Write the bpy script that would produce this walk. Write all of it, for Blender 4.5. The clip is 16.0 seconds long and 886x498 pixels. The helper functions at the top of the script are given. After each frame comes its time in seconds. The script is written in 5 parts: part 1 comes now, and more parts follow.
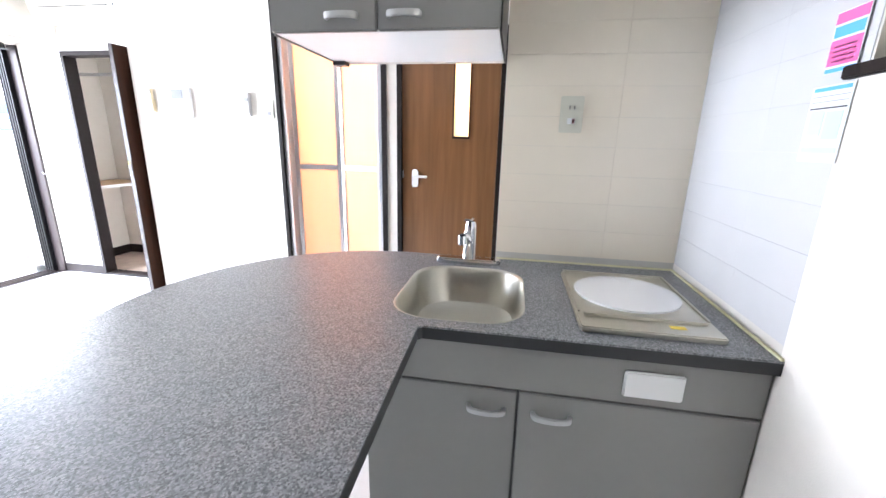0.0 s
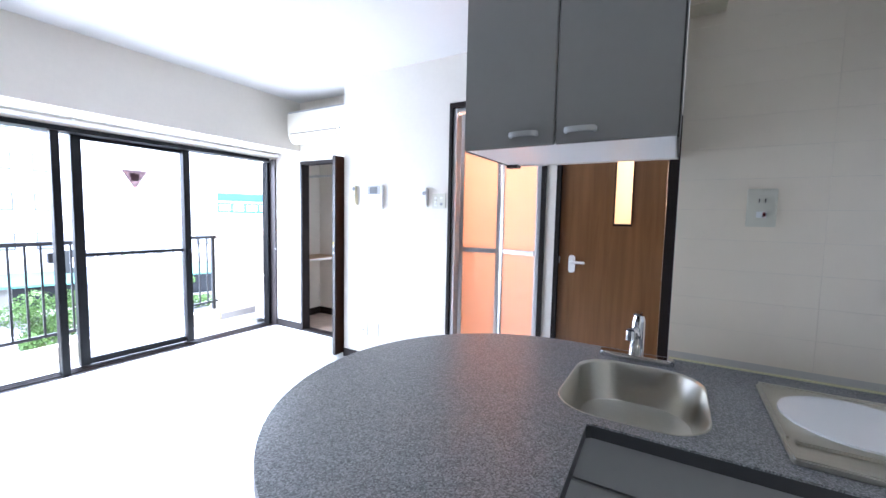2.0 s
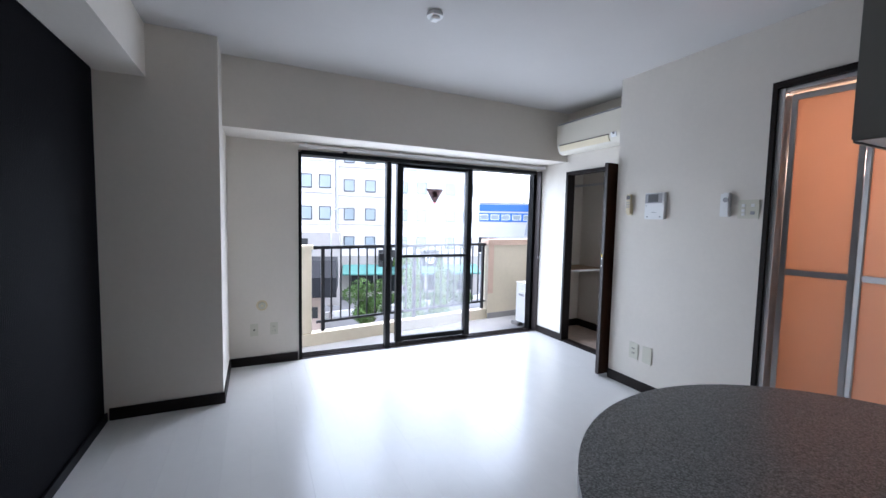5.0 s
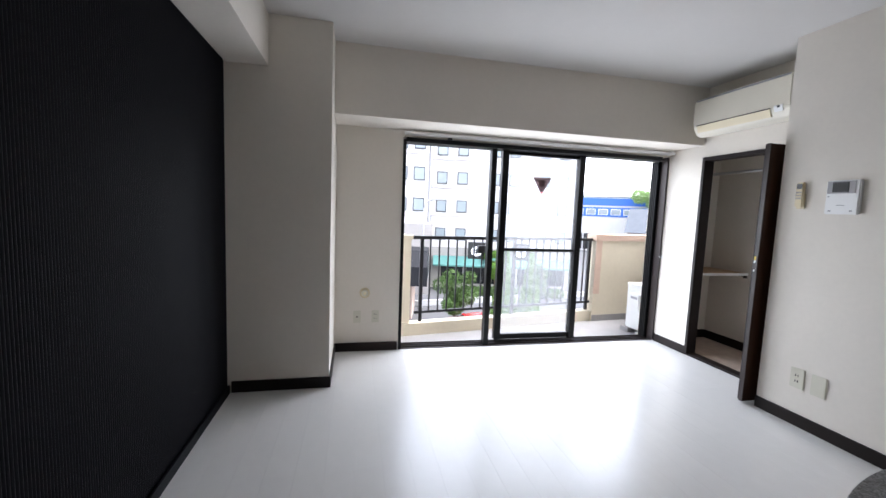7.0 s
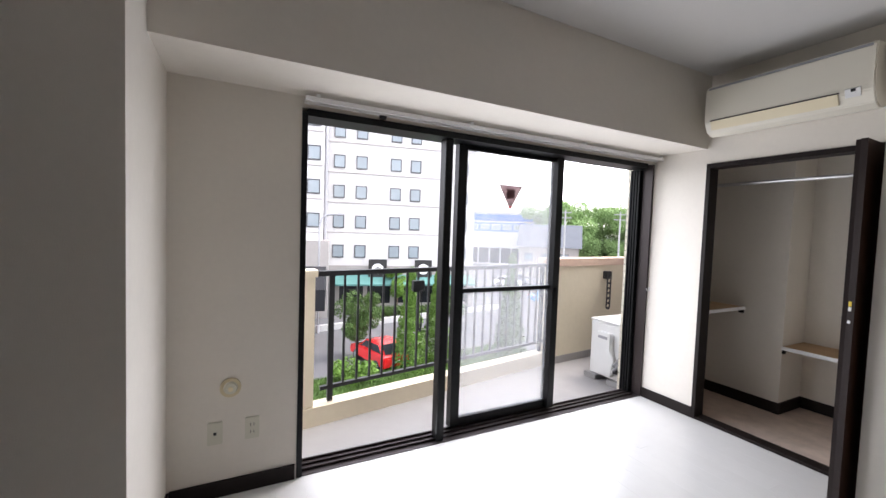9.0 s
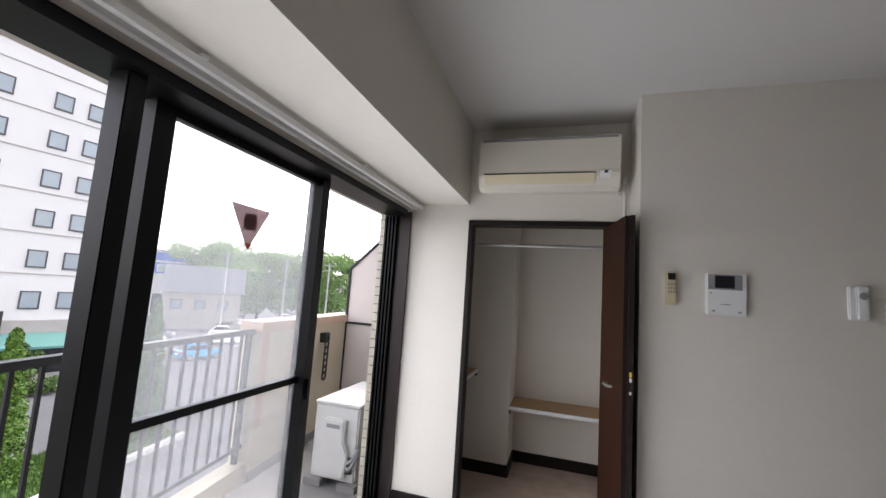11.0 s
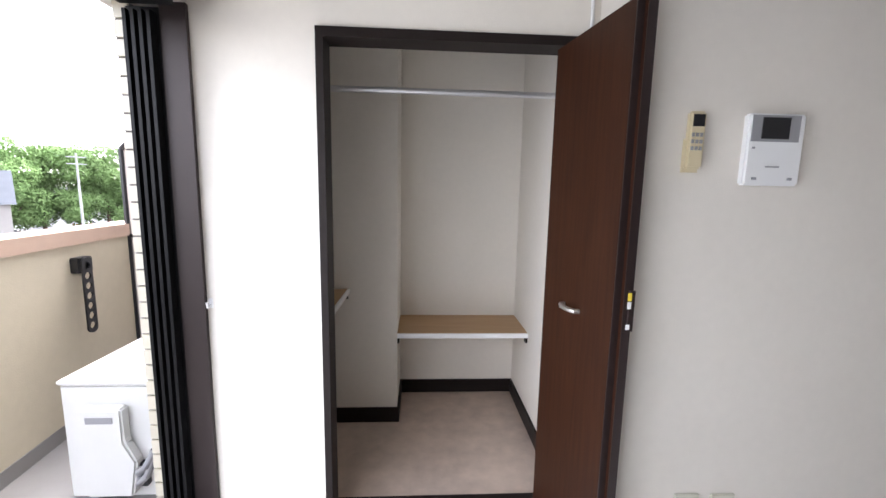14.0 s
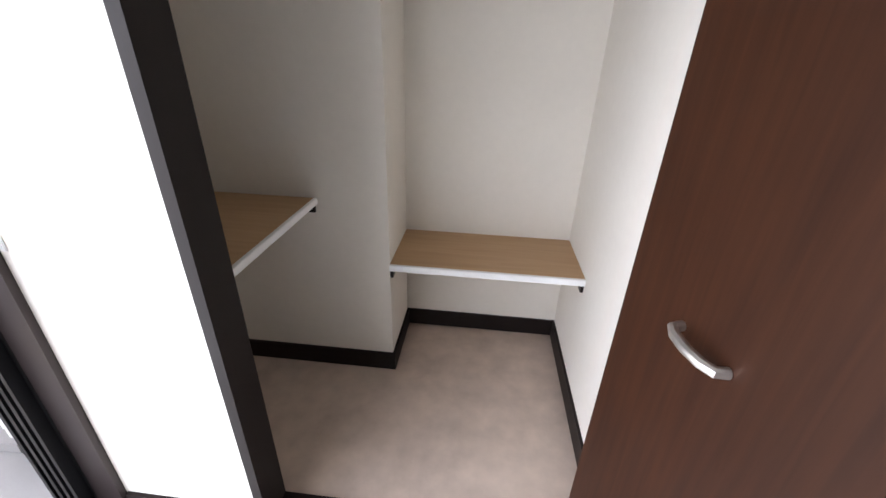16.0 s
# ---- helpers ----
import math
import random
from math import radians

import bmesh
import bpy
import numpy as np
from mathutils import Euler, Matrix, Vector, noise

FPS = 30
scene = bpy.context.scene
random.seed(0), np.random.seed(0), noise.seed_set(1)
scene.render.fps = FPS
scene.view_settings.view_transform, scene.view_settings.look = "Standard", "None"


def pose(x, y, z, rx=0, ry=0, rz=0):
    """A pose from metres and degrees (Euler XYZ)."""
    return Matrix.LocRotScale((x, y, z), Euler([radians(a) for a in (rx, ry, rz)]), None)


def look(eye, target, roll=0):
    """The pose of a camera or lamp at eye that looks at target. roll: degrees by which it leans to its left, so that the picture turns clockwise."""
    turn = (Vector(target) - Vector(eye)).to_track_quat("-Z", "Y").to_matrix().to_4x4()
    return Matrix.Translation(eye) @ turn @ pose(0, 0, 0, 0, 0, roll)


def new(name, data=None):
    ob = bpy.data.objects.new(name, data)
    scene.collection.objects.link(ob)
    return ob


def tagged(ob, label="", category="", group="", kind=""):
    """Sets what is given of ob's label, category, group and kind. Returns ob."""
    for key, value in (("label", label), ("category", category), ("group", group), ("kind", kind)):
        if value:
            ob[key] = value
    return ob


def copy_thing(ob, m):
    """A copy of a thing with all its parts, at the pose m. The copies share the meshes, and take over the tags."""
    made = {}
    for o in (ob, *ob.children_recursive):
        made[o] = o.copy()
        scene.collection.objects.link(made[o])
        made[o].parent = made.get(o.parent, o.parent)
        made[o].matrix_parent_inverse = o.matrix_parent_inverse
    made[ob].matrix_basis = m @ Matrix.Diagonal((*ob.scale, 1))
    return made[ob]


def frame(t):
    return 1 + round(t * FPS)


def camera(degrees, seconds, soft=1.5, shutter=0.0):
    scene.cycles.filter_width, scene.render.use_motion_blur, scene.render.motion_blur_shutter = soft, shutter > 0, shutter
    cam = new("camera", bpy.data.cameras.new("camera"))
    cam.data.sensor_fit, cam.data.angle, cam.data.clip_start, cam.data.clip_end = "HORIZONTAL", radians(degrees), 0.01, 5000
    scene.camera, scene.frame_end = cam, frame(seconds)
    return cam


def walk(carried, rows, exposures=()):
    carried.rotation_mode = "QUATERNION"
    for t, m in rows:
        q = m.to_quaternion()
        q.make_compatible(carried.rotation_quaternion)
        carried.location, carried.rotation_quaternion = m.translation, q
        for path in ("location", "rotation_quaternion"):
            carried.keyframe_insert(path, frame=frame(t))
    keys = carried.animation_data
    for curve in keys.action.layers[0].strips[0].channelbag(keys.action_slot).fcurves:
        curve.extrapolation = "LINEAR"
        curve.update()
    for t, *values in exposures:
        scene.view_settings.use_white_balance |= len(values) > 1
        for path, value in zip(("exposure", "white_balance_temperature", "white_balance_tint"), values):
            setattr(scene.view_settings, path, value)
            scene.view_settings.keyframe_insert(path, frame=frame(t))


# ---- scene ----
cam = camera(96.1, 16.0)
PATH = [
    (0, (0.212, -0.275, 1.348), (-0.113, 1.63, 0.832), 1.4),
    (0.5, (0.214, -0.276, 1.393), (-0.127, 1.671, 1.094), 0.9),
    (1, (0.221, -0.297, 1.407), (-0.181, 1.651, 1.199), 0.8),
    (1.5, (0.226, -0.298, 1.422), (-0.551, 1.536, 1.239), 1.6),
    (2, (0.162, -0.396, 1.406), (-0.848, 1.324, 1.251), 1.2),
    (2.5, (0.133, -0.384, 1.405), (-1.092, 1.19, 1.259), 0.6),
    (3, (0.097, -0.392, 1.418), (-1.284, 1.046, 1.254), 0.3),
    (3.5, (0.055, -0.415, 1.422), (-1.466, 0.874, 1.263), 0.5),
    (4, (0.025, -0.445, 1.428), (-1.603, 0.707, 1.28), 1.0),
    (4.5, (-0.006, -0.469, 1.428), (-1.718, 0.554, 1.278), 1.0),
    (5, (-0.032, -0.486, 1.424), (-1.837, 0.364, 1.285), 1.2),
    (7.5, (-0.585, -0.548, 1.395), (-2.536, -0.144, 1.216), 2.7),
    (8, (-1.004, -0.518, 1.398), (-2.946, -0.049, 1.314), 3.6),
    (8.2, (-1.215, -0.518, 1.418), (-3.133, 0.032, 1.29), 2.7),
    (10.3, (-2.666, -0.07, 1.472), (-3.883, 1.501, 1.693), 5.1),
    (10.5, (-2.811, -0.035, 1.487), (-3.88, 1.638, 1.734), 6.2),
    (11, (-3.058, 0.072, 1.493), (-3.649, 1.97, 1.713), 3.9),
    (11.5, (-3.217, 0.229, 1.467), (-3.475, 2.209, 1.582), 0.7),
    (12, (-3.322, 0.419, 1.441), (-3.323, 2.418, 1.384), 0.3),
    (12.5, (-3.413, 0.542, 1.428), (-3.292, 2.535, 1.302), -0.2),
    (13, (-3.442, 0.651, 1.408), (-3.287, 2.636, 1.217), -0.0),
    (13.5, (-3.392, 0.946, 1.419), (-3.269, 2.93, 1.2), 0.3),
    (14, (-3.344, 1.272, 1.436), (-3.231, 3.249, 1.155), 1.1),
    (14.5, (-3.309, 1.592, 1.442), (-3.15, 3.564, 1.151), 1.4),
    (15, (-3.245, 1.855, 1.43), (-3.228, 3.795, 0.945), 0.1),
    (15.5, (-3.141, 2.087, 1.429), (-3.287, 3.969, 0.769), 2.0),
    (16, (-3.121, 2.175, 1.395), (-3.287, 3.956, 0.5), 1.8),
]
walk(cam, [(t, look(eye, target, roll)) for t, eye, target, roll in PATH],
     exposures=[(0.0, 4.75, 5900, 15), (1.0, 4.65, 5850, 15), (1.5, 4.35, 5600, 15), (2.0, 3.9, 5400, 15), (3.0, 3.1, 5300, 14), (4.0, 2.5, 5450, 14), (5.0, 2.05, 5650, 14), (7.5, 2.15, 6300, 15), (8.2, 2.05, 6450, 16), (10.5, 1.25, 6600, 17), (12.0, 1.4, 6500, 17), (13.0, 1.72, 6400, 17), (14.5, 2.45, 6350, 17), (15.5, 2.7, 6350, 17), (16.0, 2.6, 6350, 17)])

# ---- light ----
world = bpy.data.worlds.new("sky")
scene.world = world
world.use_nodes = True
wn = world.node_tree
sky = wn.nodes.new("ShaderNodeTexSky")
sky.sky_type, sky.sun_disc = "NISHITA", False
sky.sun_elevation, sky.sun_rotation = radians(60), radians(6)
sky.dust_density, sky.air_density = 1.5, 1.0
wn.nodes["Background"].inputs["Strength"].default_value = 0.13
veil = wn.nodes.new("ShaderNodeHueSaturation")   # high thin cloud: paler and brighter than a clear sky
veil.inputs["Saturation"].default_value, veil.inputs["Value"].default_value = 0.28, 2.5
wn.links.new(sky.outputs["Color"], veil.inputs["Color"])
wn.links.new(veil.outputs["Color"], wn.nodes["Background"].inputs["Color"])

sun = new("sun", bpy.data.lights.new("sun", "SUN"))
sun.data.energy, sun.data.angle, sun.data.color = 0.7, radians(14), (1.0, 0.96, 0.9)
sun.matrix_world = look((1, 9.5, 17), (0, 0, 0))


def area(name, eye, target, sx, sy, watts, colour):
    lamp = new(name, bpy.data.lights.new(name, "AREA"))
    lamp.data.shape, lamp.data.size, lamp.data.size_y = "RECTANGLE", sx, sy
    lamp.data.energy, lamp.data.color = watts, colour
    lamp.matrix_world = look(eye, target)
    return lamp


# Added lamp inside the window opening, standing in for light from the sky.
area("window_skylight", (-4.19, 1.4, 1.0), (-3.2, 1.4, 0.95), 2.7, 1.9, 11, (0.88, 0.95, 1.0))


def bulb(name, at, watts, colour, r=0.06):
    lamp = new(name, bpy.data.lights.new(name, "POINT"))
    lamp.data.energy, lamp.data.color, lamp.data.shadow_soft_size = watts, colour, r
    lamp.location = at


bulb("bathroom_bulb", (-1.0, 3.45, 1.9), 5.2, (1.0, 0.66, 0.49))
bulb("toilet_bulb", (-0.2, 3.2, 2.2), 7, (1.0, 0.68, 0.45))


# ---- materials ----
def mat(name, colour, rough=0.5, metal=0.0, var=0.06, scale=8.0, bump=0.0, bump_scale=60.0, spec=0.5, coat=0.0, stretch=(1, 1, 1), fine=None, emit=None):
    m = bpy.data.materials.new(name)
    m.use_nodes = True
    nt = m.node_tree
    b = nt.nodes["Principled BSDF"]
    b.inputs["Roughness"].default_value, b.inputs["Metallic"].default_value = rough, metal
    b.inputs["Specular IOR Level"].default_value, b.inputs["Coat Weight"].default_value = spec, coat
    b.inputs["Coat Roughness"].default_value = 0.08
    co = nt.nodes.new("ShaderNodeTexCoord")
    mp = nt.nodes.new("ShaderNodeMapping")
    mp.inputs["Scale"].default_value = stretch
    nt.links.new(co.outputs["Object"], mp.inputs["Vector"])
    n1 = nt.nodes.new("ShaderNodeTexNoise")
    n1.inputs["Scale"].default_value, n1.inputs["Detail"].default_value = scale, 5
    nt.links.new(mp.outputs["Vector"], n1.inputs["Vector"])
    n2 = nt.nodes.new("ShaderNodeTexNoise")
    n2.inputs["Scale"].default_value, n2.inputs["Detail"].default_value = fine or scale * 0.13, 3
    nt.links.new(mp.outputs["Vector"], n2.inputs["Vector"])
    add = nt.nodes.new("ShaderNodeMath")
    add.operation = "ADD"
    nt.links.new(n1.outputs["Fac"], add.inputs[0])
    nt.links.new(n2.outputs["Fac"], add.inputs[1])
    oi = nt.nodes.new("ShaderNodeObjectInfo")
    half = nt.nodes.new("ShaderNodeMath")
    half.operation, half.inputs[1].default_value = "MULTIPLY_ADD", 0.35
    nt.links.new(oi.outputs["Random"], half.inputs[0])
    nt.links.new(add.outputs[0], half.inputs[2])
    ramp = nt.nodes.new("ShaderNodeMapRange")
    ramp.inputs["From Min"].default_value, ramp.inputs["From Max"].default_value = 0.6, 1.7
    ramp.inputs["To Min"].default_value, ramp.inputs["To Max"].default_value = 1 - var, 1 + var
    nt.links.new(half.outputs[0], ramp.inputs["Value"])
    mul = nt.nodes.new("ShaderNodeMix")
    mul.data_type, mul.blend_type = "RGBA", "MULTIPLY"
    mul.inputs[0].default_value = 1
    mul.inputs[6].default_value = (*colour, 1)
    nt.links.new(ramp.outputs[0], mul.inputs[7])
    nt.links.new(mul.outputs[2], b.inputs["Base Color"])
    if bump:
        n3 = nt.nodes.new("ShaderNodeTexNoise")
        n3.inputs["Scale"].default_value, n3.inputs["Detail"].default_value = bump_scale, 4
        nt.links.new(mp.outputs["Vector"], n3.inputs["Vector"])
        bp = nt.nodes.new("ShaderNodeBump")
        bp.inputs["Strength"].default_value, bp.inputs["Distance"].default_value = bump, 0.004
        nt.links.new(n3.outputs["Fac"], bp.inputs["Height"])
        nt.links.new(bp.outputs["Normal"], b.inputs["Normal"])
    if emit:
        b.inputs["Emission Color"].default_value, b.inputs["Emission Strength"].default_value = (*emit[0], 1), emit[1]
    return m


def speckled(name, dark, mid, light, scale, rough):
    m = mat(name, mid, rough)
    nt = m.node_tree
    b = nt.nodes["Principled BSDF"]
    co = nt.nodes.new("ShaderNodeTexCoord")
    v = nt.nodes.new("ShaderNodeTexVoronoi")
    v.inputs["Scale"].default_value = scale
    w = nt.nodes.new("ShaderNodeTexNoise")
    w.inputs["Scale"].default_value, w.inputs["Detail"].default_value = scale * 0.7, 3
    nt.links.new(co.outputs["Object"], v.inputs["Vector"])
    nt.links.new(co.outputs["Object"], w.inputs["Vector"])
    mx = nt.nodes.new("ShaderNodeMix")
    mx.inputs[0].default_value = 0.45
    nt.links.new(v.outputs["Color"], mx.inputs[2])
    nt.links.new(w.outputs["Fac"], mx.inputs[3])
    r = nt.nodes.new("ShaderNodeValToRGB")
    e = r.color_ramp.elements
    e[0].position, e[0].color = 0.25, (*dark, 1)
    e[1].position, e[1].color = 0.8, (*light, 1)
    k = e.new(0.5)
    k.color = (*mid, 1)
    nt.links.new(mx.outputs[0], r.inputs[0])
    nt.links.new(r.outputs[0], b.inputs["Base Color"])
    return m


def wood(name, a, b_, along=(1, 1, 0.06), scale=26, rough=0.35, coat=0.2):
    m = mat(name, a, rough, coat=coat)
    nt = m.node_tree
    b = nt.nodes["Principled BSDF"]
    co = nt.nodes.new("ShaderNodeTexCoord")
    mp = nt.nodes.new("ShaderNodeMapping")
    mp.inputs["Scale"].default_value = along
    n = nt.nodes.new("ShaderNodeTexNoise")
    n.inputs["Scale"].default_value, n.inputs["Detail"].default_value, n.inputs["Distortion"].default_value = scale, 8, 0.6
    r = nt.nodes.new("ShaderNodeValToRGB")
    r.color_ramp.elements[0].position, r.color_ramp.elements[0].color = 0.3, (*a, 1)
    r.color_ramp.elements[1].position, r.color_ramp.elements[1].color = 0.72, (*b_, 1)
    nt.links.new(co.outputs["Object"], mp.inputs["Vector"])
    nt.links.new(mp.outputs["Vector"], n.inputs["Vector"])
    nt.links.new(n.outputs["Fac"], r.inputs[0])
    nt.links.new(r.outputs[0], b.inputs["Base Color"])
    return m


def glass(name, colour=(1, 1, 1), rough=0.0, clear=0.9, haze=(0.8, 0.82, 0.82)):
    """A thin pane: clear through, with gloss and a film of dust."""
    m = bpy.data.materials.new(name)
    m.use_nodes = True
    nt = m.node_tree
    nt.nodes.remove(nt.nodes["Principled BSDF"])
    out = nt.nodes["Material Output"]
    tr = nt.nodes.new("ShaderNodeBsdfTransparent")
    tr.inputs["Color"].default_value = (*colour, 1)
    gl = nt.nodes.new("ShaderNodeBsdfGlossy")
    gl.inputs["Roughness"].default_value = rough + 0.02
    df = nt.nodes.new("ShaderNodeBsdfTranslucent")
    df.inputs["Color"].default_value = (*haze, 1)
    lw = nt.nodes.new("ShaderNodeLayerWeight")
    lw.inputs["Blend"].default_value = 0.5
    pw = nt.nodes.new("ShaderNodeMath")
    pw.operation, pw.inputs[1].default_value = "POWER", 4.0
    nt.links.new(lw.outputs["Facing"], pw.inputs[0])
    fr = nt.nodes.new("ShaderNodeMath")
    fr.operation, fr.inputs[1].default_value, fr.inputs[2].default_value = "MULTIPLY_ADD", 0.5, 0.03
    nt.links.new(pw.outputs[0], fr.inputs[0])
    a = nt.nodes.new("ShaderNodeMixShader")
    a.inputs[0].default_value = 1 - clear
    nt.links.new(tr.outputs[0], a.inputs[1])
    nt.links.new(df.outputs[0], a.inputs[2])
    c = nt.nodes.new("ShaderNodeMixShader")
    nt.links.new(fr.outputs[0], c.inputs[0])
    nt.links.new(a.outputs[0], c.inputs[1])
    nt.links.new(gl.outputs[0], c.inputs[2])
    nt.links.new(c.outputs[0], out.inputs["Surface"])
    return m


def frosted(name, colour):
    m = bpy.data.materials.new(name)
    m.use_nodes = True
    nt = m.node_tree
    b = nt.nodes["Principled BSDF"]
    b.inputs["Base Color"].default_value, b.inputs["Roughness"].default_value = (*colour, 1), 0.3
    t = nt.nodes.new("ShaderNodeBsdfTranslucent")
    t.inputs["Color"].default_value = (*colour, 1)
    x = nt.nodes.new("ShaderNodeMixShader")
    x.inputs[0].default_value = 0.65
    nt.links.new(b.outputs[0], x.inputs[1])
    nt.links.new(t.outputs[0], x.inputs[2])
    nt.links.new(x.outputs[0], nt.nodes["Material Output"].inputs["Surface"])
    return m


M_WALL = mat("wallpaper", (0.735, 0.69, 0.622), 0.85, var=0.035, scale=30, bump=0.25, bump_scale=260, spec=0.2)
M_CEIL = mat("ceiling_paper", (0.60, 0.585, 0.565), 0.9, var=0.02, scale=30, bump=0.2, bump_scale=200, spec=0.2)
M_FLOOR = mat("floor_board", (0.72, 0.71, 0.685), 0.24, var=0.03, scale=14, bump=0.04, bump_scale=14, spec=0.5, coat=0.0)
M_FLOORGAP = mat("floor_joint", (0.56, 0.56, 0.55), 0.6)
M_BLACK = mat("black_panel", (0.004, 0.004, 0.006), 0.55, var=0.15, scale=20, spec=0.12)
M_TRIM = mat("dark_brown_trim", (0.014, 0.0095, 0.0085), 0.5, var=0.15, scale=18, spec=0.18)
M_SASH = mat("black_aluminium", (0.006, 0.006, 0.007), 0.42, var=0.1, spec=0.22)
M_JAMB = mat("bronze_aluminium", (0.04, 0.029, 0.028), 0.42, metal=0.3, var=0.08)
M_CLOSETDOOR = wood("dark_walnut", (0.022, 0.0068, 0.0026), (0.039, 0.0126, 0.0047), scale=60, rough=0.5, coat=0.0)
M_CLOSETDOOR.node_tree.nodes["Principled BSDF"].inputs["Specular IOR Level"].default_value = 0.2
M_CLOSETEDGE = mat("dark_door_edge", (0.022, 0.013, 0.012), 0.4)
M_DOOR = wood("mid_brown_wood", (0.13, 0.055, 0.017), (0.2, 0.09, 0.032))
M_SHELF = wood("shelf_wood", (0.42, 0.26, 0.13), (0.5, 0.32, 0.17), along=(0.06, 1, 1), scale=40, rough=0.5, coat=0)
M_WHITE = mat("white_plastic", (0.8, 0.8, 0.79), 0.4, var=0.02)
M_CREAM = mat("cream_plastic", (0.64, 0.55, 0.36), 0.45, var=0.03)
M_ACBODY = mat("aged_cream_plastic", (0.72, 0.68, 0.58), 0.4, var=0.03)
M_LOUVRE = mat("yellowed_plastic", (0.74, 0.65, 0.45), 0.45, var=0.05)
M_PLATE = mat("ivory_plate", (0.62, 0.6, 0.5), 0.4, var=0.02)
M_DARK = mat("dark_plastic", (0.02, 0.02, 0.022), 0.3)
M_GREYP = mat("grey_plastic", (0.3, 0.3, 0.31), 0.4)
M_YELLOW = mat("yellow_sticker", (0.8, 0.6, 0.06), 0.5)
M_CABINET = mat("grey_cabinet_film", (0.25, 0.243, 0.232), 0.4, metal=0.1, var=0.03, scale=40, spec=0.4)
M_CABEDGE = mat("grey_cabinet_edge", (0.12, 0.12, 0.12), 0.35, metal=0.2)
M_HANDLE = mat("satin_handle", (0.5, 0.5, 0.5), 0.35, metal=0.6, var=0.03)
M_COUNTER = speckled("speckled_laminate", (0.06, 0.062, 0.066), (0.175, 0.18, 0.19), (0.36, 0.36, 0.37), 290, 0.36)
M_CEDGE = mat("black_edge_band", (0.015, 0.015, 0.016), 0.35)
M_STEEL = mat("brushed_steel", (0.55, 0.53, 0.47), 0.3, metal=1.0, var=0.06, scale=60, stretch=(1, 12, 1))
M_CHROME = mat("chrome", (0.75, 0.75, 0.77), 0.07, metal=1.0, var=0.01)
M_SATIN = mat("satin_steel", (0.6, 0.57, 0.53), 0.36, metal=0.9, var=0.03)
M_HOBPLATE = mat("white_ceramic", (0.82, 0.82, 0.82), 0.25, var=0.02)
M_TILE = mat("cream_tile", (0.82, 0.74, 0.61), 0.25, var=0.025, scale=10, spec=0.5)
# White tile darkened in colour, to offset the window light on its wall.
M_TILEDIMMED = mat("dimmed_white_tile", (0.54, 0.535, 0.535), 0.25, var=0.025, scale=10)
M_GROUT = mat("tile_grout", (0.55, 0.52, 0.47), 0.8)
M_CAULK = mat("yellowed_sealant", (0.7, 0.66, 0.42), 0.6)
M_ALU = mat("silver_aluminium", (0.62, 0.62, 0.63), 0.32, metal=0.8, var=0.03)
M_BATHPANEL = frosted("frosted_bath_panel", (0.8, 0.6, 0.47))
M_SLIT = frosted("frosted_slit_glass", (0.9, 0.8, 0.65))
M_BATHWALL = mat("bath_wall", (0.75, 0.7, 0.62), 0.35)
M_VINYL = mat("mottled_vinyl", (0.48, 0.385, 0.32), 0.45, var=0.36, scale=11, fine=2.2, bump=0.05)
M_CURTAINRAIL = mat("white_rail", (0.75, 0.75, 0.74), 0.35)
M_GLASS = glass("window_glass", clear=0.81, haze=(0.85, 0.86, 0.86))
M_CONCRETE = mat("balcony_concrete", (0.30, 0.29, 0.28), 0.85, var=0.12, scale=5, bump=0.2)
M_STUCCO = mat("cream_stucco", (0.70, 0.63, 0.48), 0.9, var=0.05, scale=20, bump=0.4, bump_scale=120)
M_CAP = mat("pinkish_cap_paint", (0.64, 0.47, 0.36), 0.8, var=0.08, scale=12, bump=0.2)
M_RAIL = mat("dark_rail_paint", (0.018, 0.018, 0.02), 0.4)
M_EXTILE = mat("cream_wall_tile", (0.72, 0.67, 0.54), 0.35, var=0.06)
M_EXGROUT = mat("dark_grout", (0.22, 0.2, 0.17), 0.9)
M_UNIT = mat("outdoor_unit_paint", (0.72, 0.72, 0.69), 0.45, var=0.04)
M_BOARD = mat("partition_board", (0.66, 0.6, 0.56), 0.7, var=0.03)
M_STICKER = glass("smoke_red_film", (0.34, 0.28, 0.28), 0.1, clear=0.85, haze=(0.4, 0.3, 0.3))
M_RED = mat("red_print", (0.5, 0.06, 0.06), 0.5)
M_PAPER = mat("white_paper", (0.66, 0.67, 0.68), 0.7)
M_PINK = mat("pink_print", (0.74, 0.13, 0.34), 0.7)
M_CYAN = mat("cyan_print", (0.1, 0.38, 0.72), 0.7)
M_TEALPAPER = mat("pale_teal_print", (0.5, 0.66, 0.66), 0.7)
M_INK = mat("grey_ink", (0.2, 0.22, 0.24), 0.7)

# ---- mesh helpers ----
ORG = {}


def bx(bm, x0, x1, y0, y1, z0, z1, bevel=0.0):
    vs = [bm.verts.new(p) for p in ((x0, y0, z0), (x1, y0, z0), (x1, y1, z0), (x0, y1, z0), (x0, y0, z1), (x1, y0, z1), (x1, y1, z1), (x0, y1, z1))]
    fs = [bm.faces.new([vs[i] for i in q]) for q in ((3, 2, 1, 0), (4, 5, 6, 7), (0, 1, 5, 4), (1, 2, 6, 5), (2, 3, 7, 6), (3, 0, 4, 7))]
    if bevel:
        es = list({e for f in fs for e in f.edges})
        bmesh.ops.bevel(bm, geom=es, offset=bevel, segments=2, affect="EDGES")
    return bm


def box(*a, bevel=0.0):
    return bx(bmesh.new(), *a, bevel=bevel)


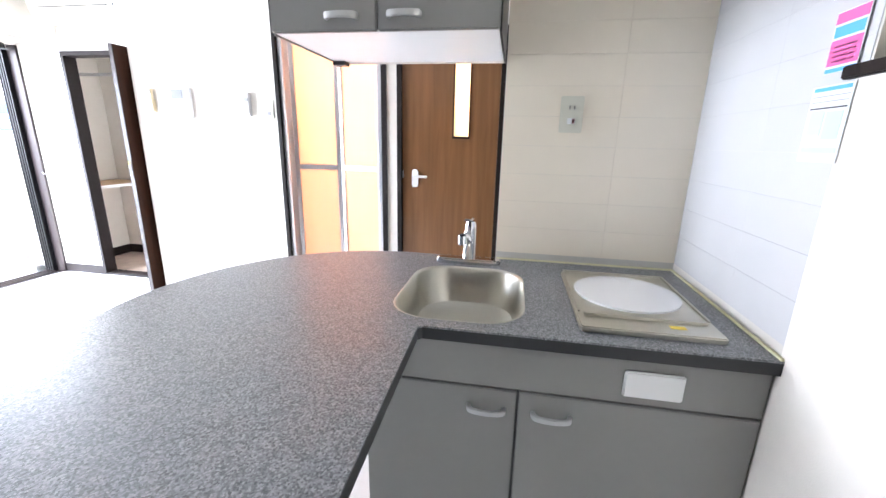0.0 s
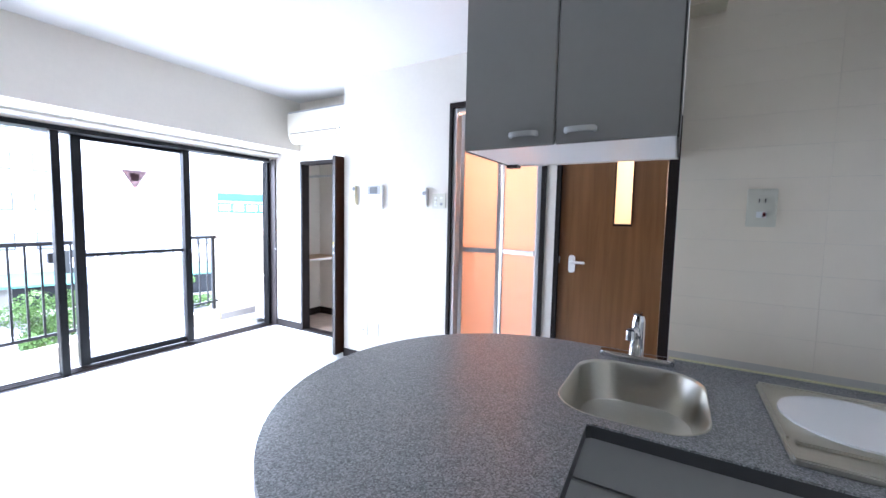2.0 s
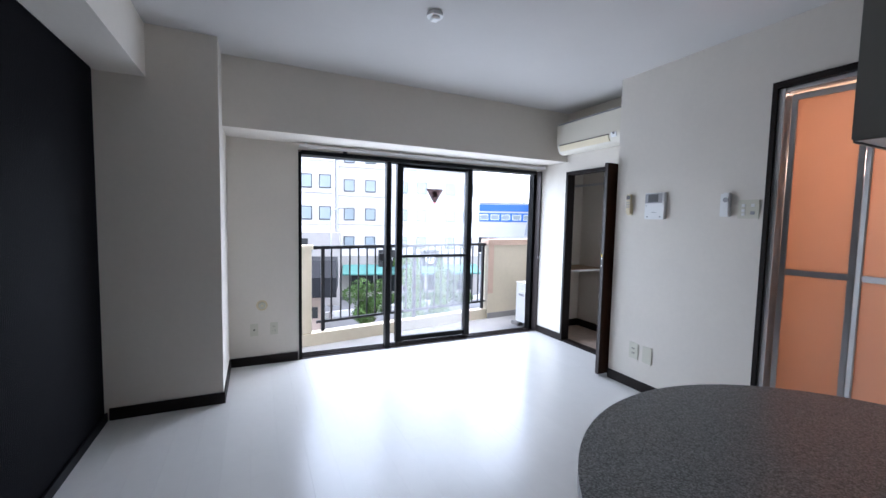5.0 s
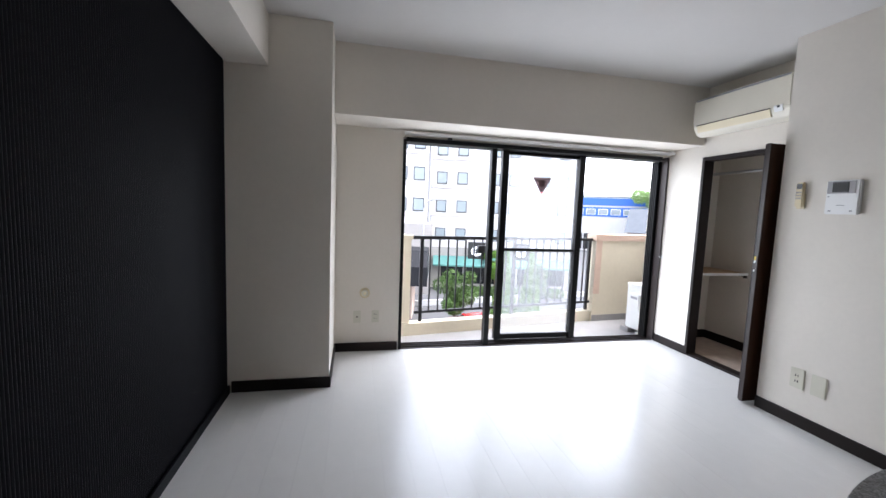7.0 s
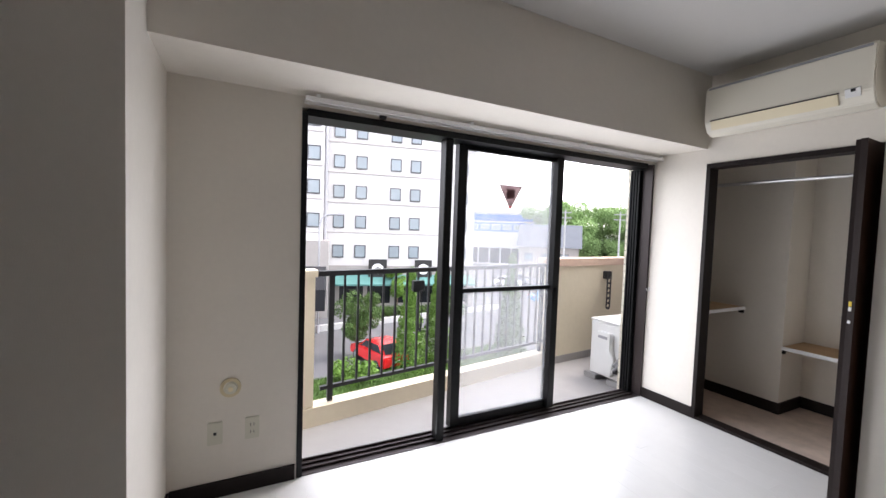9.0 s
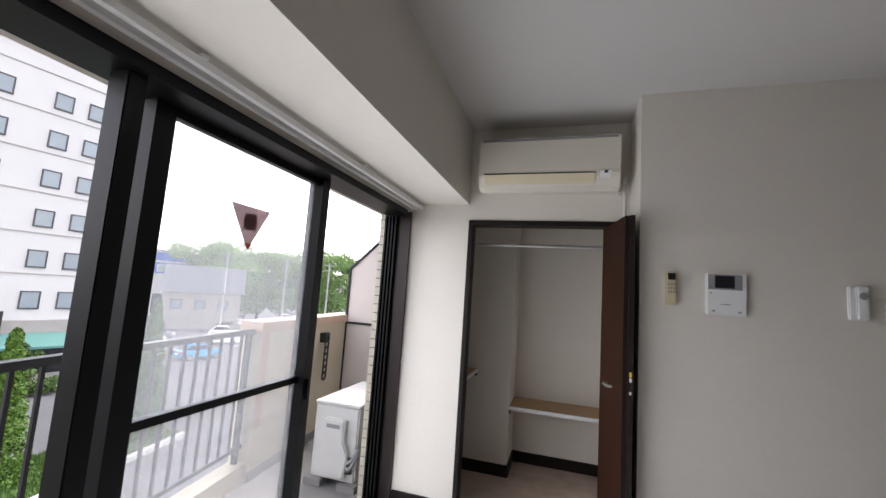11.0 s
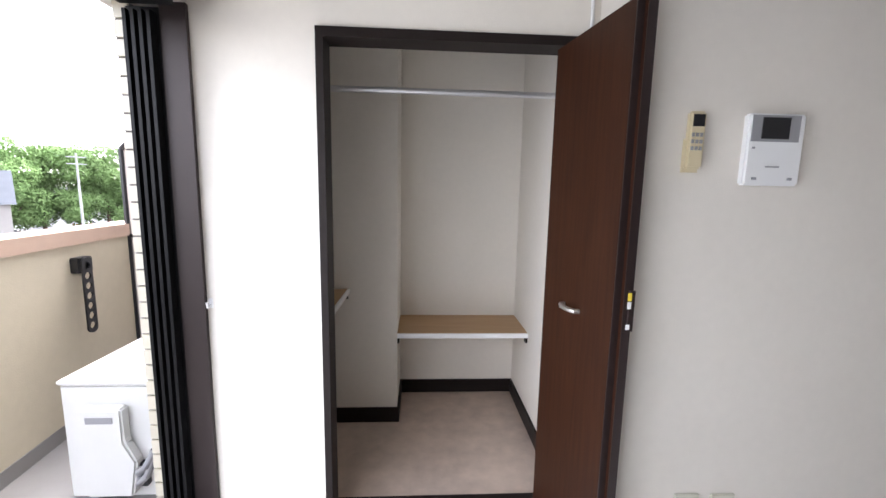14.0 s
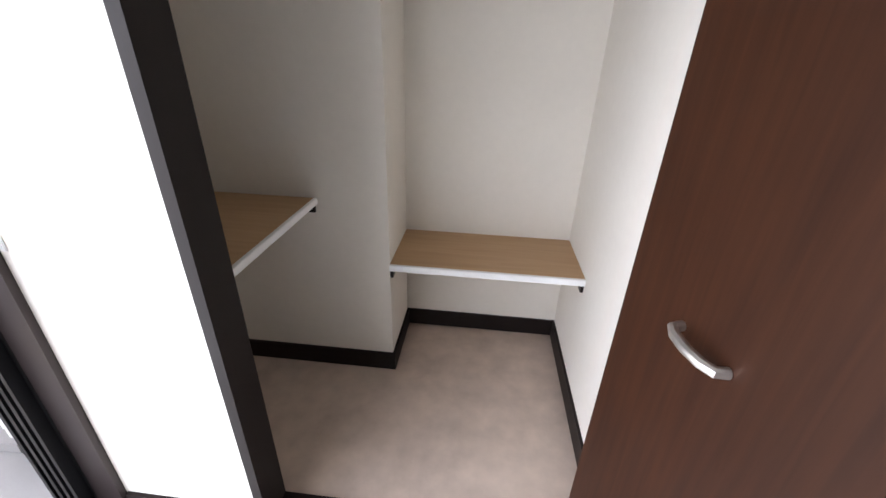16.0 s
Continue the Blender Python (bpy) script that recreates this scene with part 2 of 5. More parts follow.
def boxes(*rows):
    bm = bmesh.new()
    for r in rows:
        bx(bm, *r)
    return bm


def cyl(bm, p0, p1, r, seg=16, r2=None):
    p0, p1 = Vector(p0), Vector(p1)
    d = p1 - p0
    m = Matrix.Translation((p0 + p1) / 2) @ d.to_track_quat("Z", "Y").to_matrix().to_4x4()
    bmesh.ops.create_cone(bm, cap_ends=True, segments=seg, radius1=r, radius2=r if r2 is None else r2, depth=d.length, matrix=m)
    return bm


def rod(p0, p1, r, seg=16, r2=None):
    return cyl(bmesh.new(), p0, p1, r, seg, r2)


def sweep(points, r, seg=10, bm=None):
    bm = bm or bmesh.new()
    pts = [Vector(p) for p in points]
    rings = []
    for i, p in enumerate(pts):
        d = (pts[min(i + 1, len(pts) - 1)] - pts[max(i - 1, 0)]).normalized()
        q = d.to_track_quat("Z", "Y")
        rings.append([bm.verts.new(p + q @ Vector((r * math.cos(a), r * math.sin(a), 0))) for a in (2 * math.pi * k / seg for k in range(seg))])
    for a, b in zip(rings, rings[1:]):
        for k in range(seg):
            bm.faces.new((a[k], a[(k + 1) % seg], b[(k + 1) % seg], b[k]))
    bm.faces.new(rings[0][::-1])
    bm.faces.new(rings[-1])
    return bm


def prism(pts, axis, a0, a1, bm=None, bevel=0.0):
    """A polygon, in the two other axes, drawn out along an axis."""
    bm = bm or bmesh.new()

    def at(p, a):
        return {"x": (a, p[0], p[1]), "y": (p[0], a, p[1]), "z": (p[0], p[1], a)}[axis]
    lo, hi = [bm.verts.new(at(p, a0)) for p in pts], [bm.verts.new(at(p, a1)) for p in pts]
    fs = [bm.faces.new(lo[::-1]), bm.faces.new(hi)]
    for i in range(len(pts)):
        j = (i + 1) % len(pts)
        fs.append(bm.faces.new((lo[i], lo[j], hi[j], hi[i])))
    bmesh.ops.recalc_face_normals(bm, faces=fs)
    if bevel:
        bmesh.ops.bevel(bm, geom=list({e for f in fs for e in f.edges}), offset=bevel, segments=2, affect="EDGES")
    return bm


def rounded(cx, cy, w, h, r, n=6):
    pts = []
    for sx, sy, a0 in ((1, 1, 0), (-1, 1, 90), (-1, -1, 180), (1, -1, 270)):
        for k in range(n + 1):
            a = radians(a0 + 90 * k / n)
            pts.append((cx + sx * (w / 2 - r) + r * math.cos(a), cy + sy * (h / 2 - r) + r * math.sin(a)))
    return pts


def loft(rings, cap_first=False, cap_last=True):
    bm = bmesh.new()
    vs = [[bm.verts.new(p) for p in ring] for ring in rings]
    n = len(vs[0])
    for a, b in zip(vs, vs[1:]):
        for k in range(n):
            bm.faces.new((a[k], a[(k + 1) % n], b[(k + 1) % n], b[k]))
    if cap_first:
        bm.faces.new(vs[0][::-1])
    if cap_last:
        bm.faces.new(vs[-1])
    bmesh.ops.recalc_face_normals(bm, faces=bm.faces)
    return bm


def mesh_of(name, bm, material, smooth=False):
    me = bpy.data.meshes.new(name)
    if smooth:
        for f in bm.faces:
            f.smooth = True
        for e in bm.edges:
            if len(e.link_faces) == 2 and e.calc_face_angle(0) > 0.6:
                e.smooth = False
    bm.to_mesh(me)
    bm.free()
    me.materials.append(material)
    return me


def thing(name, at, label, category, group="", turn=None, kind=""):
    """An Empty at a thing's base. With turn, its parts are built in its own axes."""
    ob = new(name)
    ob.empty_display_size = 0.05
    ob.matrix_basis = pose(*at, 0, 0, turn or 0)
    ORG[ob] = Vector((0, 0, 0)) if turn is not None else Vector(at)
    return tagged(ob, label, category, group, kind)


def part(name, bm, material, parent, label="", smooth=False):
    o = ORG.get(parent, Vector((0, 0, 0)))
    bmesh.ops.translate(bm, verts=bm.verts, vec=-o)
    ob = new(name, mesh_of(name, bm, material, smooth))
    ob.parent = parent
    ORG[ob] = o
    if label:
        ob["label"] = label
    return ob


def solid(name, bm, material, label, category="", kind="structure", smooth=False, group=""):
    ob = new(name, mesh_of(name, bm, material, smooth))
    ORG[ob] = Vector((0, 0, 0))
    return tagged(ob, label, category, group, kind)


# ---- the flat: walls, floor and ceiling ----
H = 2.715           # ceiling height
XW, YC, YI = -4.2, 2.87, 2.493   # window wall, closet wall, wall with the intercom
COLX, COLY, YB = -3.42, -0.722, -1.435   # pillar corner, black wall
XR, YT = 0.892, 1.455    # kitchen side wall, tiled wall
floor = solid("floor", box(XW, 2.6, YB - 0.1, YC + 0.02, -0.2, -0.0025), M_FLOORGAP, "glossy off-white board floor with faint joints", "floor")
solid("closet_floor", box(-4.25, -2.6, YC + 0.02, 4.05, -0.2, 0.0), M_VINYL, "mottled grey-beige vinyl closet floor", "floor")
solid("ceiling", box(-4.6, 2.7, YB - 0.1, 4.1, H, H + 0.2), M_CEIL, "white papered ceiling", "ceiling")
solid("wall_window", boxes((XW - 0.3, XW, COLY - 0.8, -0.105, -0.2, H), (XW - 0.3, XW, -0.105, YC + 0.15, 2.09, H + 0.3)), M_WALL, "white papered wall round the balcony window", "wall")
solid("wall_beam", box(XW, -3.748, COLY, YC, 2.153, H), M_WALL, "deep white papered beam over the window", "beam")
solid("wall_pillar", box(XW, COLX, YB - 0.1, COLY, 0, H), M_WALL, "white papered corner pillar", "pillar")
solid("wall_south_beam", box(COLX, 2.6, YB, -1.155, 2.362, H), M_WALL, "white papered beam over the black wall", "beam")
solid("wall_closet", boxes((XW - 0.02, -3.73, YC, YC + 0.1, 0, H), (-3.73, -2.667, YC, YC + 0.1, 2.03, H)), M_WALL, "white papered wall above and beside the closet", "wall")
solid("wall_north", boxes((-2.667, -1.49, YI, YI + 0.1, 0, H), (-1.49, -0.675, YI, YI + 0.1, 0, 0.175), (-1.49, -0.675, YI, YI + 0.1, 2.335, H), (-0.675, -0.6, YI, YI + 0.1, 0, H), (-0.6, 0.165, YI, YI + 0.1, 2.06, H), (0.165, 2.6, YI, YI + 0.1, 0, H)), M_WALL, "white papered wall with intercom and switches", "wall")
solid("wall_return", boxes((-2.667, -2.6, YI + 0.1, YC + 0.1, 0, H), (-2.67, -2.6, YC + 0.1, 4.05, 0, H)), M_WALL, "white papered return wall beside the closet", "wall")
solid("wall_closet_back", box(-3.48, -2.67, 4.0, 4.05, 0, H), M_WALL, "white papered closet back wall", "wall")
solid("wall_closet_step", box(-4.25, -3.48, 3.625, 4.05, 0, H), M_WALL, "white papered boxed corner in the closet", "wall")
solid("wall_closet_side", box(-4.33, -4.25, YC + 0.1, 4.05, 0, H), M_WALL, "white papered closet side wall", "wall")
solid("wall_kitchen", box(0.155, 2.6, YT, YT + 0.1, 0, H), M_GROUT, "cream tiled kitchen back wall", "wall")
solid("wall_east", boxes((XR, XR + 0.1, 0.71, YT, 0, H), (XR + 0.09, XR + 0.19, YB, 0.71, 0, H)), M_GROUT, "white tiled kitchen side wall", "wall")
solid("wall_stub", box(XR - 0.004, XR + 0.09, YB, 0.735, 0, 1.495), M_WALL, "white papered low wall beside the kitchen", "wall")
solid("ledge_cap", box(XR - 0.018, XR + 0.09, YB, 0.76, 1.495, 1.522, bevel=0.003), M_TRIM, "dark brown ledge board on the low wall", "ledge")
solid("wall_upper_east", box(XR + 0.075, XR + 0.09, YB, 0.71, 1.522, H), M_STUCCO, "cream wall above the low wall", "wall")
solid("wall_south", box(COLX, 2.6, YB - 0.1, YB - 0.012, 0, H), M_BLACK, "black ribbed accent wall", "wall")
solid("wall_hall_end", box(2.5, 2.6, YB, YI, 0, H), M_WALL, "plain white hall end wall", "wall")
solid("duct_box", boxes((0.155, 0.27, YT - 0.11, YT - 0.004, 2.19, H), (0.80, XR - 0.004, YT - 0.2, YT - 0.004, 2.27, H)), M_STUCCO, "cream duct boxing at the top of the tiled wall", "duct")


def ribs():
    bm = bmesh.new()
    x, step = COLX, 0.014
    prev = None
    while x < XR:
        for k in range(5):
            a = math.pi * k / 4
            p = (x + step * k / 4, YB - 0.011 + 0.004 * math.sin(a))
            cur = (bm.verts.new((p[0], p[1], 0.0)), bm.verts.new((p[0], p[1], 2.362)))
            if prev:
                bm.faces.new((prev[0], cur[0], cur[1], prev[1]))
            prev = cur
        x += step
    bmesh.ops.recalc_face_normals(bm, faces=bm.faces)
    return bm


part("ribbing", ribs(), M_BLACK, bpy.data.objects["wall_south"], smooth=True)

BB = 0.085
solid("baseboard", boxes((COLX, COLX + 0.012, YB + 0.02, COLY + 0.012, 0, BB), (XW + 0.012, COLX, COLY, COLY + 0.012, 0, BB), (XW, XW + 0.012, COLY + 0.012, -0.115, 0, BB),
      (XW + 0.012, -3.735, YC - 0.012, YC, 0, BB), (-2.667, -0.69, YI - 0.012, YI, 0, BB),
      (-3.48, -2.67, 3.988, 4.0, 0, 0.095), (-3.48, -3.468, 3.613, 3.988, 0, 0.095), (-4.238, -3.48, 3.613, 3.625, 0, 0.095), (-2.682, -2.67, 2.99, 3.988, 0, 0.095), (-4.25, -4.238, 2.98, 3.625, 0, 0.095)), M_TRIM, "dark brown baseboard", "baseboard")
solid("black_wall_base", box(COLX + 0.012, XR, YB, YB + 0.012, 0, 0.06), M_BLACK, "black baseboard under the ribbed wall", "baseboard")

# closet frame, hall frames
solid("closet_frame", boxes((-3.742, -3.713, YC - 0.012, YC + 0.1, 0, 2.035), (-2.70, -2.668, YC - 0.012, YC + 0.1, 0, 2.035), (-3.713, -2.70, YC - 0.012, YC + 0.1, 2.0, 2.035), (-3.713, -2.70, YC - 0.006, YC + 0.1, 0.0, 0.02)), M_TRIM, "dark brown closet door frame", "frame")
solid("bath_frame", boxes((-1.49, -1.464, YI - 0.014, YI + 0.1, 0.175, 2.335), (-0.71, -0.675, YI - 0.014, YI + 0.1, 0.175, 2.335), (-1.464, -0.71, YI - 0.014, YI + 0.1, 2.295, 2.335), (-1.464, -0.71, YI - 0.014, YI + 0.1, 0.175, 0.21)), M_TRIM, "dark brown frame of the bathroom opening", "frame")
solid("toilet_door_frame", boxes((-0.60, -0.57, YI - 0.014, YI + 0.1, 0, 2.06), (0.092, 0.165, YI - 0.014, YI + 0.1, 0, 2.06), (-0.57, 0.092, YI - 0.014, YI + 0.1, 2.02, 2.06)), M_TRIM, "dark brown door frame in the hall", "frame")

# bathroom and toilet behind their doors
solid("bathroom_shell", boxes((-1.75, -1.7, YI + 0.1, 4.1, 0.1, 2.6), (-0.62, -0.6, YI + 0.1, 4.1, 0.1, 2.6), (-1.7, -0.62, 4.05, 4.1, 0.1, 2.6), (-1.7, -0.62, YI + 0.1, 4.05, 0.1, 0.2), (-1.7, -0.62, YI + 0.1, 4.05, 2.55, 2.6)), M_BATHWALL, "cream unit bathroom walls lit by a warm lamp", "wall")
solid("toilet_shell", boxes((0.35, 0.4, YI + 0.1, 3.9, 0, 2.6), (-0.6, 0.4, 3.85, 3.9, 0, 2.6), (-0.6, 0.35, YI + 0.1, 3.85, 2.5, 2.6), (-0.6, 0.35, YI + 0.1, 3.85, -0.1, 0)), M_BATHWALL, "plain cream walls of the small lit room", "wall")


# ---- the balcony window ----
win = thing("window_1", (XW - 0.1, 1.4, 0), "wide black aluminium sliding window, open on one side", "window", kind="structure")
Y0, Y1, ZT = -0.105, YC, 2.07
part("window_frame", boxes((XW - 0.17, XW + 0.006, Y0, Y0 + 0.03, 0, ZT), (XW - 0.17, XW + 0.006, Y0 + 0.03, Y1 - 0.09, ZT - 0.02, ZT + 0.02)), M_SASH, win, "black aluminium frame")
part("jamb_lining", boxes((XW - 0.085, XW + 0.006, Y1 - 0.02, Y1, 0, ZT + 0.02)), M_JAMB, win, "bronze aluminium jamb")
for i in range(4):
    part("track_fin", box(XW - 0.19 + 0.027 * i, XW - 0.178 + 0.027 * i, Y1 - 0.055, Y1, 0, ZT - 0.02), M_SASH, win)
part("jamb_back", box(XW - 0.20, XW - 0.086, Y1 - 0.02, Y1 + 0.002, 0, ZT), M_SASH, win)
part("sill_track", boxes((XW - 0.17, XW, Y0 + 0.03, Y1 - 0.02, -0.03, 0.004), (XW - 0.155, XW - 0.145, Y0 + 0.03, Y1 - 0.06, 0.004, 0.018), (XW - 0.105, XW - 0.095, Y0 + 0.03, Y1 - 0.06, 0.004, 0.018), (XW - 0.055, XW - 0.045, Y0 + 0.03, Y1 - 0.06, 0.004, 0.018)), M_JAMB, win, "bronze threshold with rails")
part("mullion", box(XW - 0.10, XW - 0.02, 0.80, 0.855, 0.0, ZT - 0.02, bevel=0.004), M_SASH, win)
sash = part("sash", boxes((XW - 0.168, XW - 0.112, 0.95, 1.02, 0.03, 2.05), (XW - 0.168, XW - 0.085, 1.832, 1.895, 0.03, 2.05), (XW - 0.158, XW - 0.122, 1.02, 1.832, 0.03, 0.085), (XW - 0.158, XW - 0.122, 1.02, 1.832, 2.02, 2.05), (XW - 0.157, XW - 0.123, 1.02, 1.832, 1.0, 1.03)), M_SASH, win)
for z0, z1 in ((0.085, 1.0), (1.03, 2.02)):
    pane = part("pane", box(XW - 0.143, XW - 0.137, 1.02, 1.832, z0, z1), M_GLASS, sash, "dusty glass pane")
    pane.visible_shadow = False
part("lock", box(XW - 0.085, XW - 0.072, 1.85, 1.875, 0.92, 1.02, bevel=0.004), M_SASH, sash)
tri = thing("access_sticker", (XW - 0.136, 1.43, 1.63), "downward triangular smoky red access sticker on the pane", "sticker")
part("film", prism([(1.309, 1.80), (1.529, 1.80), (1.419, 1.615)], "x", XW - 0.1365, XW - 0.1355), M_STICKER, tri)
part("print", prism([(1.384, 1.77), (1.454, 1.77), (1.454, 1.70), (1.384, 1.70)], "x", XW - 0.1353, XW - 0.1348), M_STICKER, tri)
part("tip", prism([(1.398, 1.645), (1.440, 1.645), (1.419, 1.615)], "x", XW - 0.1353, XW - 0.1348), M_RED, tri)
cr = thing("curtain_rail", (XW + 0.06, 1.4, 2.1), "white double curtain rail under the beam", "curtain rail")
for dx in (0.03, 0.085):
    part("rail", boxes((XW + dx, XW + dx + 0.022, -0.1, YC - 0.02, 2.105, 2.112), (XW + dx, XW + dx + 0.006, -0.1, YC - 0.02, 2.112, 2.128), (XW + dx + 0.016, XW + dx + 0.022, -0.1, YC - 0.02, 2.112, 2.128)), M_CURTAINRAIL, cr)
for y in (-0.05, 0.9, 1.9, 2.8):
    part("bracket", box(XW, XW + 0.115, y, y + 0.02, 2.128, 2.14), M_WHITE, cr)
part("puller", box(XW + 0.03, XW + 0.05, 0.32, 0.36, 2.085, 2.105), M_DARK, cr)


# ---- small things on the walls ----
def wall_plate(name, label, at, w, h, face, marks, colour=M_PLATE, group=""):
    """A plate on a wall; face x looks along +x, y along -y. marks: u, v, w, h, material of raised pieces."""
    t = thing(name, at, label, name.split("_")[-1], group)
    x, y, z = at

    def put(pname, u, v, ww, hh, d0, d1, m, bev=0.0):
        if face == "x":
            b = box(x + d0, x + d1, y + u - ww / 2, y + u + ww / 2, z + v - hh / 2, z + v + hh / 2, bevel=bev)
        else:
            b = box(x + u - ww / 2, x + u + ww / 2, y - d1, y - d0, z + v - hh / 2, z + v + hh / 2, bevel=bev)
        part(pname, b, m, t)
    put("plate", 0, 0, w, h, 0.0, 0.009, colour, 0.003)
    for pname, u, v, ww, hh, m in marks:
        put(pname, u, v, ww, hh, 0.0092, 0.013, m)
    return t


SLOT = [("slot", -0.008, 0.02, 0.003, 0.014, M_DARK), ("slot", 0.008, 0.02, 0.003, 0.014, M_DARK), ("slot", -0.008, -0.02, 0.003, 0.014, M_DARK), ("slot", 0.008, -0.02, 0.003, 0.014, M_DARK)]
wall_plate("wall_socket", "ivory double wall socket low on the white wall", (-2.40, YI, 0.334), 0.09, 0.14, "y", SLOT)
wall_plate("blank_plate", "plain ivory blank plate beside the low socket", (-2.268, YI, 0.33), 0.09, 0.14, "y", [])
wall_plate("aerial_socket", "ivory aerial socket beside the window", (XW, -0.51, 0.345), 0.07, 0.12, "x", [("jack", 0, 0.0, 0.014, 0.014, M_DARK)])
wall_plate("wall_socket", "ivory double wall socket beside the window", (XW, -0.335, 0.345), 0.07, 0.12, "x", SLOT)
wall_plate("switch_plate", "ivory light switch plate with four rockers beside the bathroom door", (-1.582, YI, 1.547), 0.13, 0.125, "y",
           [("rocker", -0.028, 0.025, 0.02, 0.02, M_WHITE), ("rocker", 0.028, 0.025, 0.02, 0.02, M_WHITE), ("rocker", -0.028, -0.01, 0.02, 0.02, M_WHITE), ("rocker", -0.028, -0.035, 0.02, 0.016, M_WHITE), ("lamp", 0.028, -0.025, 0.024, 0.022, M_GREYP)])
wall_plate("kitchen_socket", "ivory socket and red switch plate on the tiled wall", (0.42, YT - 0.006, 1.467), 0.088, 0.138, "y",
           [("slot", -0.009, 0.026, 0.003, 0.014, M_DARK), ("slot", 0.009, 0.026, 0.003, 0.014, M_DARK), ("rocker", 0, -0.025, 0.03, 0.022, M_WHITE), ("lamp", 0.008, -0.025, 0.01, 0.018, M_RED)])

vent = thing("round_vent", (XW, -0.44, 0.58), "small round cream wall vent cap beside the window", "vent")
part("rim", rod((XW, -0.44, 0.58), (XW + 0.012, -0.44, 0.58), 0.05, 28), M_CREAM, vent, smooth=True)
part("cap", rod((XW + 0.012, -0.44, 0.58), (XW + 0.03, -0.44, 0.58), 0.034, 28, 0.028), M_PLATE, vent, smooth=True)
part("knob", rod((XW + 0.03, -0.44, 0.58), (XW + 0.036, -0.44, 0.58), 0.012, 20), M_LOUVRE, vent, smooth=True)

ic = thing("intercom", (-2.266, YI, 1.586), "white wall intercom monitor with a small dark screen", "intercom")
part("body", box(-2.354, -2.172, YI - 0.028, YI, 1.476, 1.692, bevel=0.006), M_WHITE, ic)
part("bezel", box(-2.346, -2.194, YI - 0.031, YI - 0.0285, 1.608, 1.686), M_GREYP, ic)
part("screen", box(-2.316, -2.229, YI - 0.034, YI - 0.0315, 1.616, 1.679), M_DARK, ic)
part("nameplate", box(-2.289, -2.244, YI - 0.030, YI - 0.0285, 1.531, 1.535), M_GREYP, ic)
for dx in (-2.329, -2.214):
    part("button", box(dx, dx + 0.014, YI - 0.0315, YI - 0.0285, 1.493, 1.501), M_GREYP, ic)
part("lamp", box(-2.339, -2.331, YI - 0.0315, YI - 0.0285, 1.586, 1.592), M_GREYP, ic)

rc = thing("remote_control", (-2.512, YI, 1.592), "yellowed air conditioner remote in its wall holder", "remote")
part("body", box(-2.542, -2.489, YI - 0.03, YI - 0.008, 1.522, 1.692, bevel=0.007), M_CREAM, rc)
part("holder", box(-2.539, -2.49, YI - 0.008, YI, 1.512, 1.612), M_CREAM, rc)
part("display", box(-2.533, -2.498, YI - 0.0325, YI - 0.0302, 1.647, 1.682), M_DARK, rc)
for r_ in range(3):
    for c_ in range(3):
        part("button", box(-2.534 + 0.013 * c_, -2.526 + 0.013 * c_, YI - 0.0335, YI - 0.0302, 1.577 + 0.02 * r_, 1.588 + 0.02 * r_), M_GREYP, rc)

wr = thing("handset", (-1.715, YI, 1.577), "white bath control handset hanging on the wall", "handset")
part("cradle", box(-1.758, -1.69, YI - 0.02, YI, 1.497, 1.657, bevel=0.005), M_WHITE, wr)
part("grip", box(-1.735, -1.688, YI - 0.036, YI - 0.0205, 1.502, 1.662, bevel=0.006), M_WHITE, wr)
part("dial", rod((-1.711, YI - 0.036, 1.612), (-1.711, YI - 0.04, 1.612), 0.017, 20), M_GREYP, wr, smooth=True)

hook = thing("curtain_hook", (XW + 0.02, YC, 0.98), "small white curtain tieback hook beside the window", "hook")
part("base", box(XW + 0.012, XW + 0.03, YC - 0.005, YC, 0.96, 1.0, bevel=0.002), M_WHITE, hook)
part("peg", sweep([(XW + 0.021, YC - 0.004, 0.975), (XW + 0.021, YC - 0.03, 0.97), (XW + 0.021, YC - 0.034, 0.99)], 0.004), M_WHITE, hook)

rose = thing("ceiling_rose", (-2.4, 0.54, H), "small white ceiling light socket with nothing attached", "ceiling socket")
part("base", rod((-2.4, 0.54, H - 0.022), (-2.4, 0.54, H), 0.05, 28), M_WHITE, rose, smooth=True)
part("socket", box(-2.43, -2.37, 0.515, 0.565, H - 0.042, H - 0.022, bevel=0.006), M_WHITE, rose)


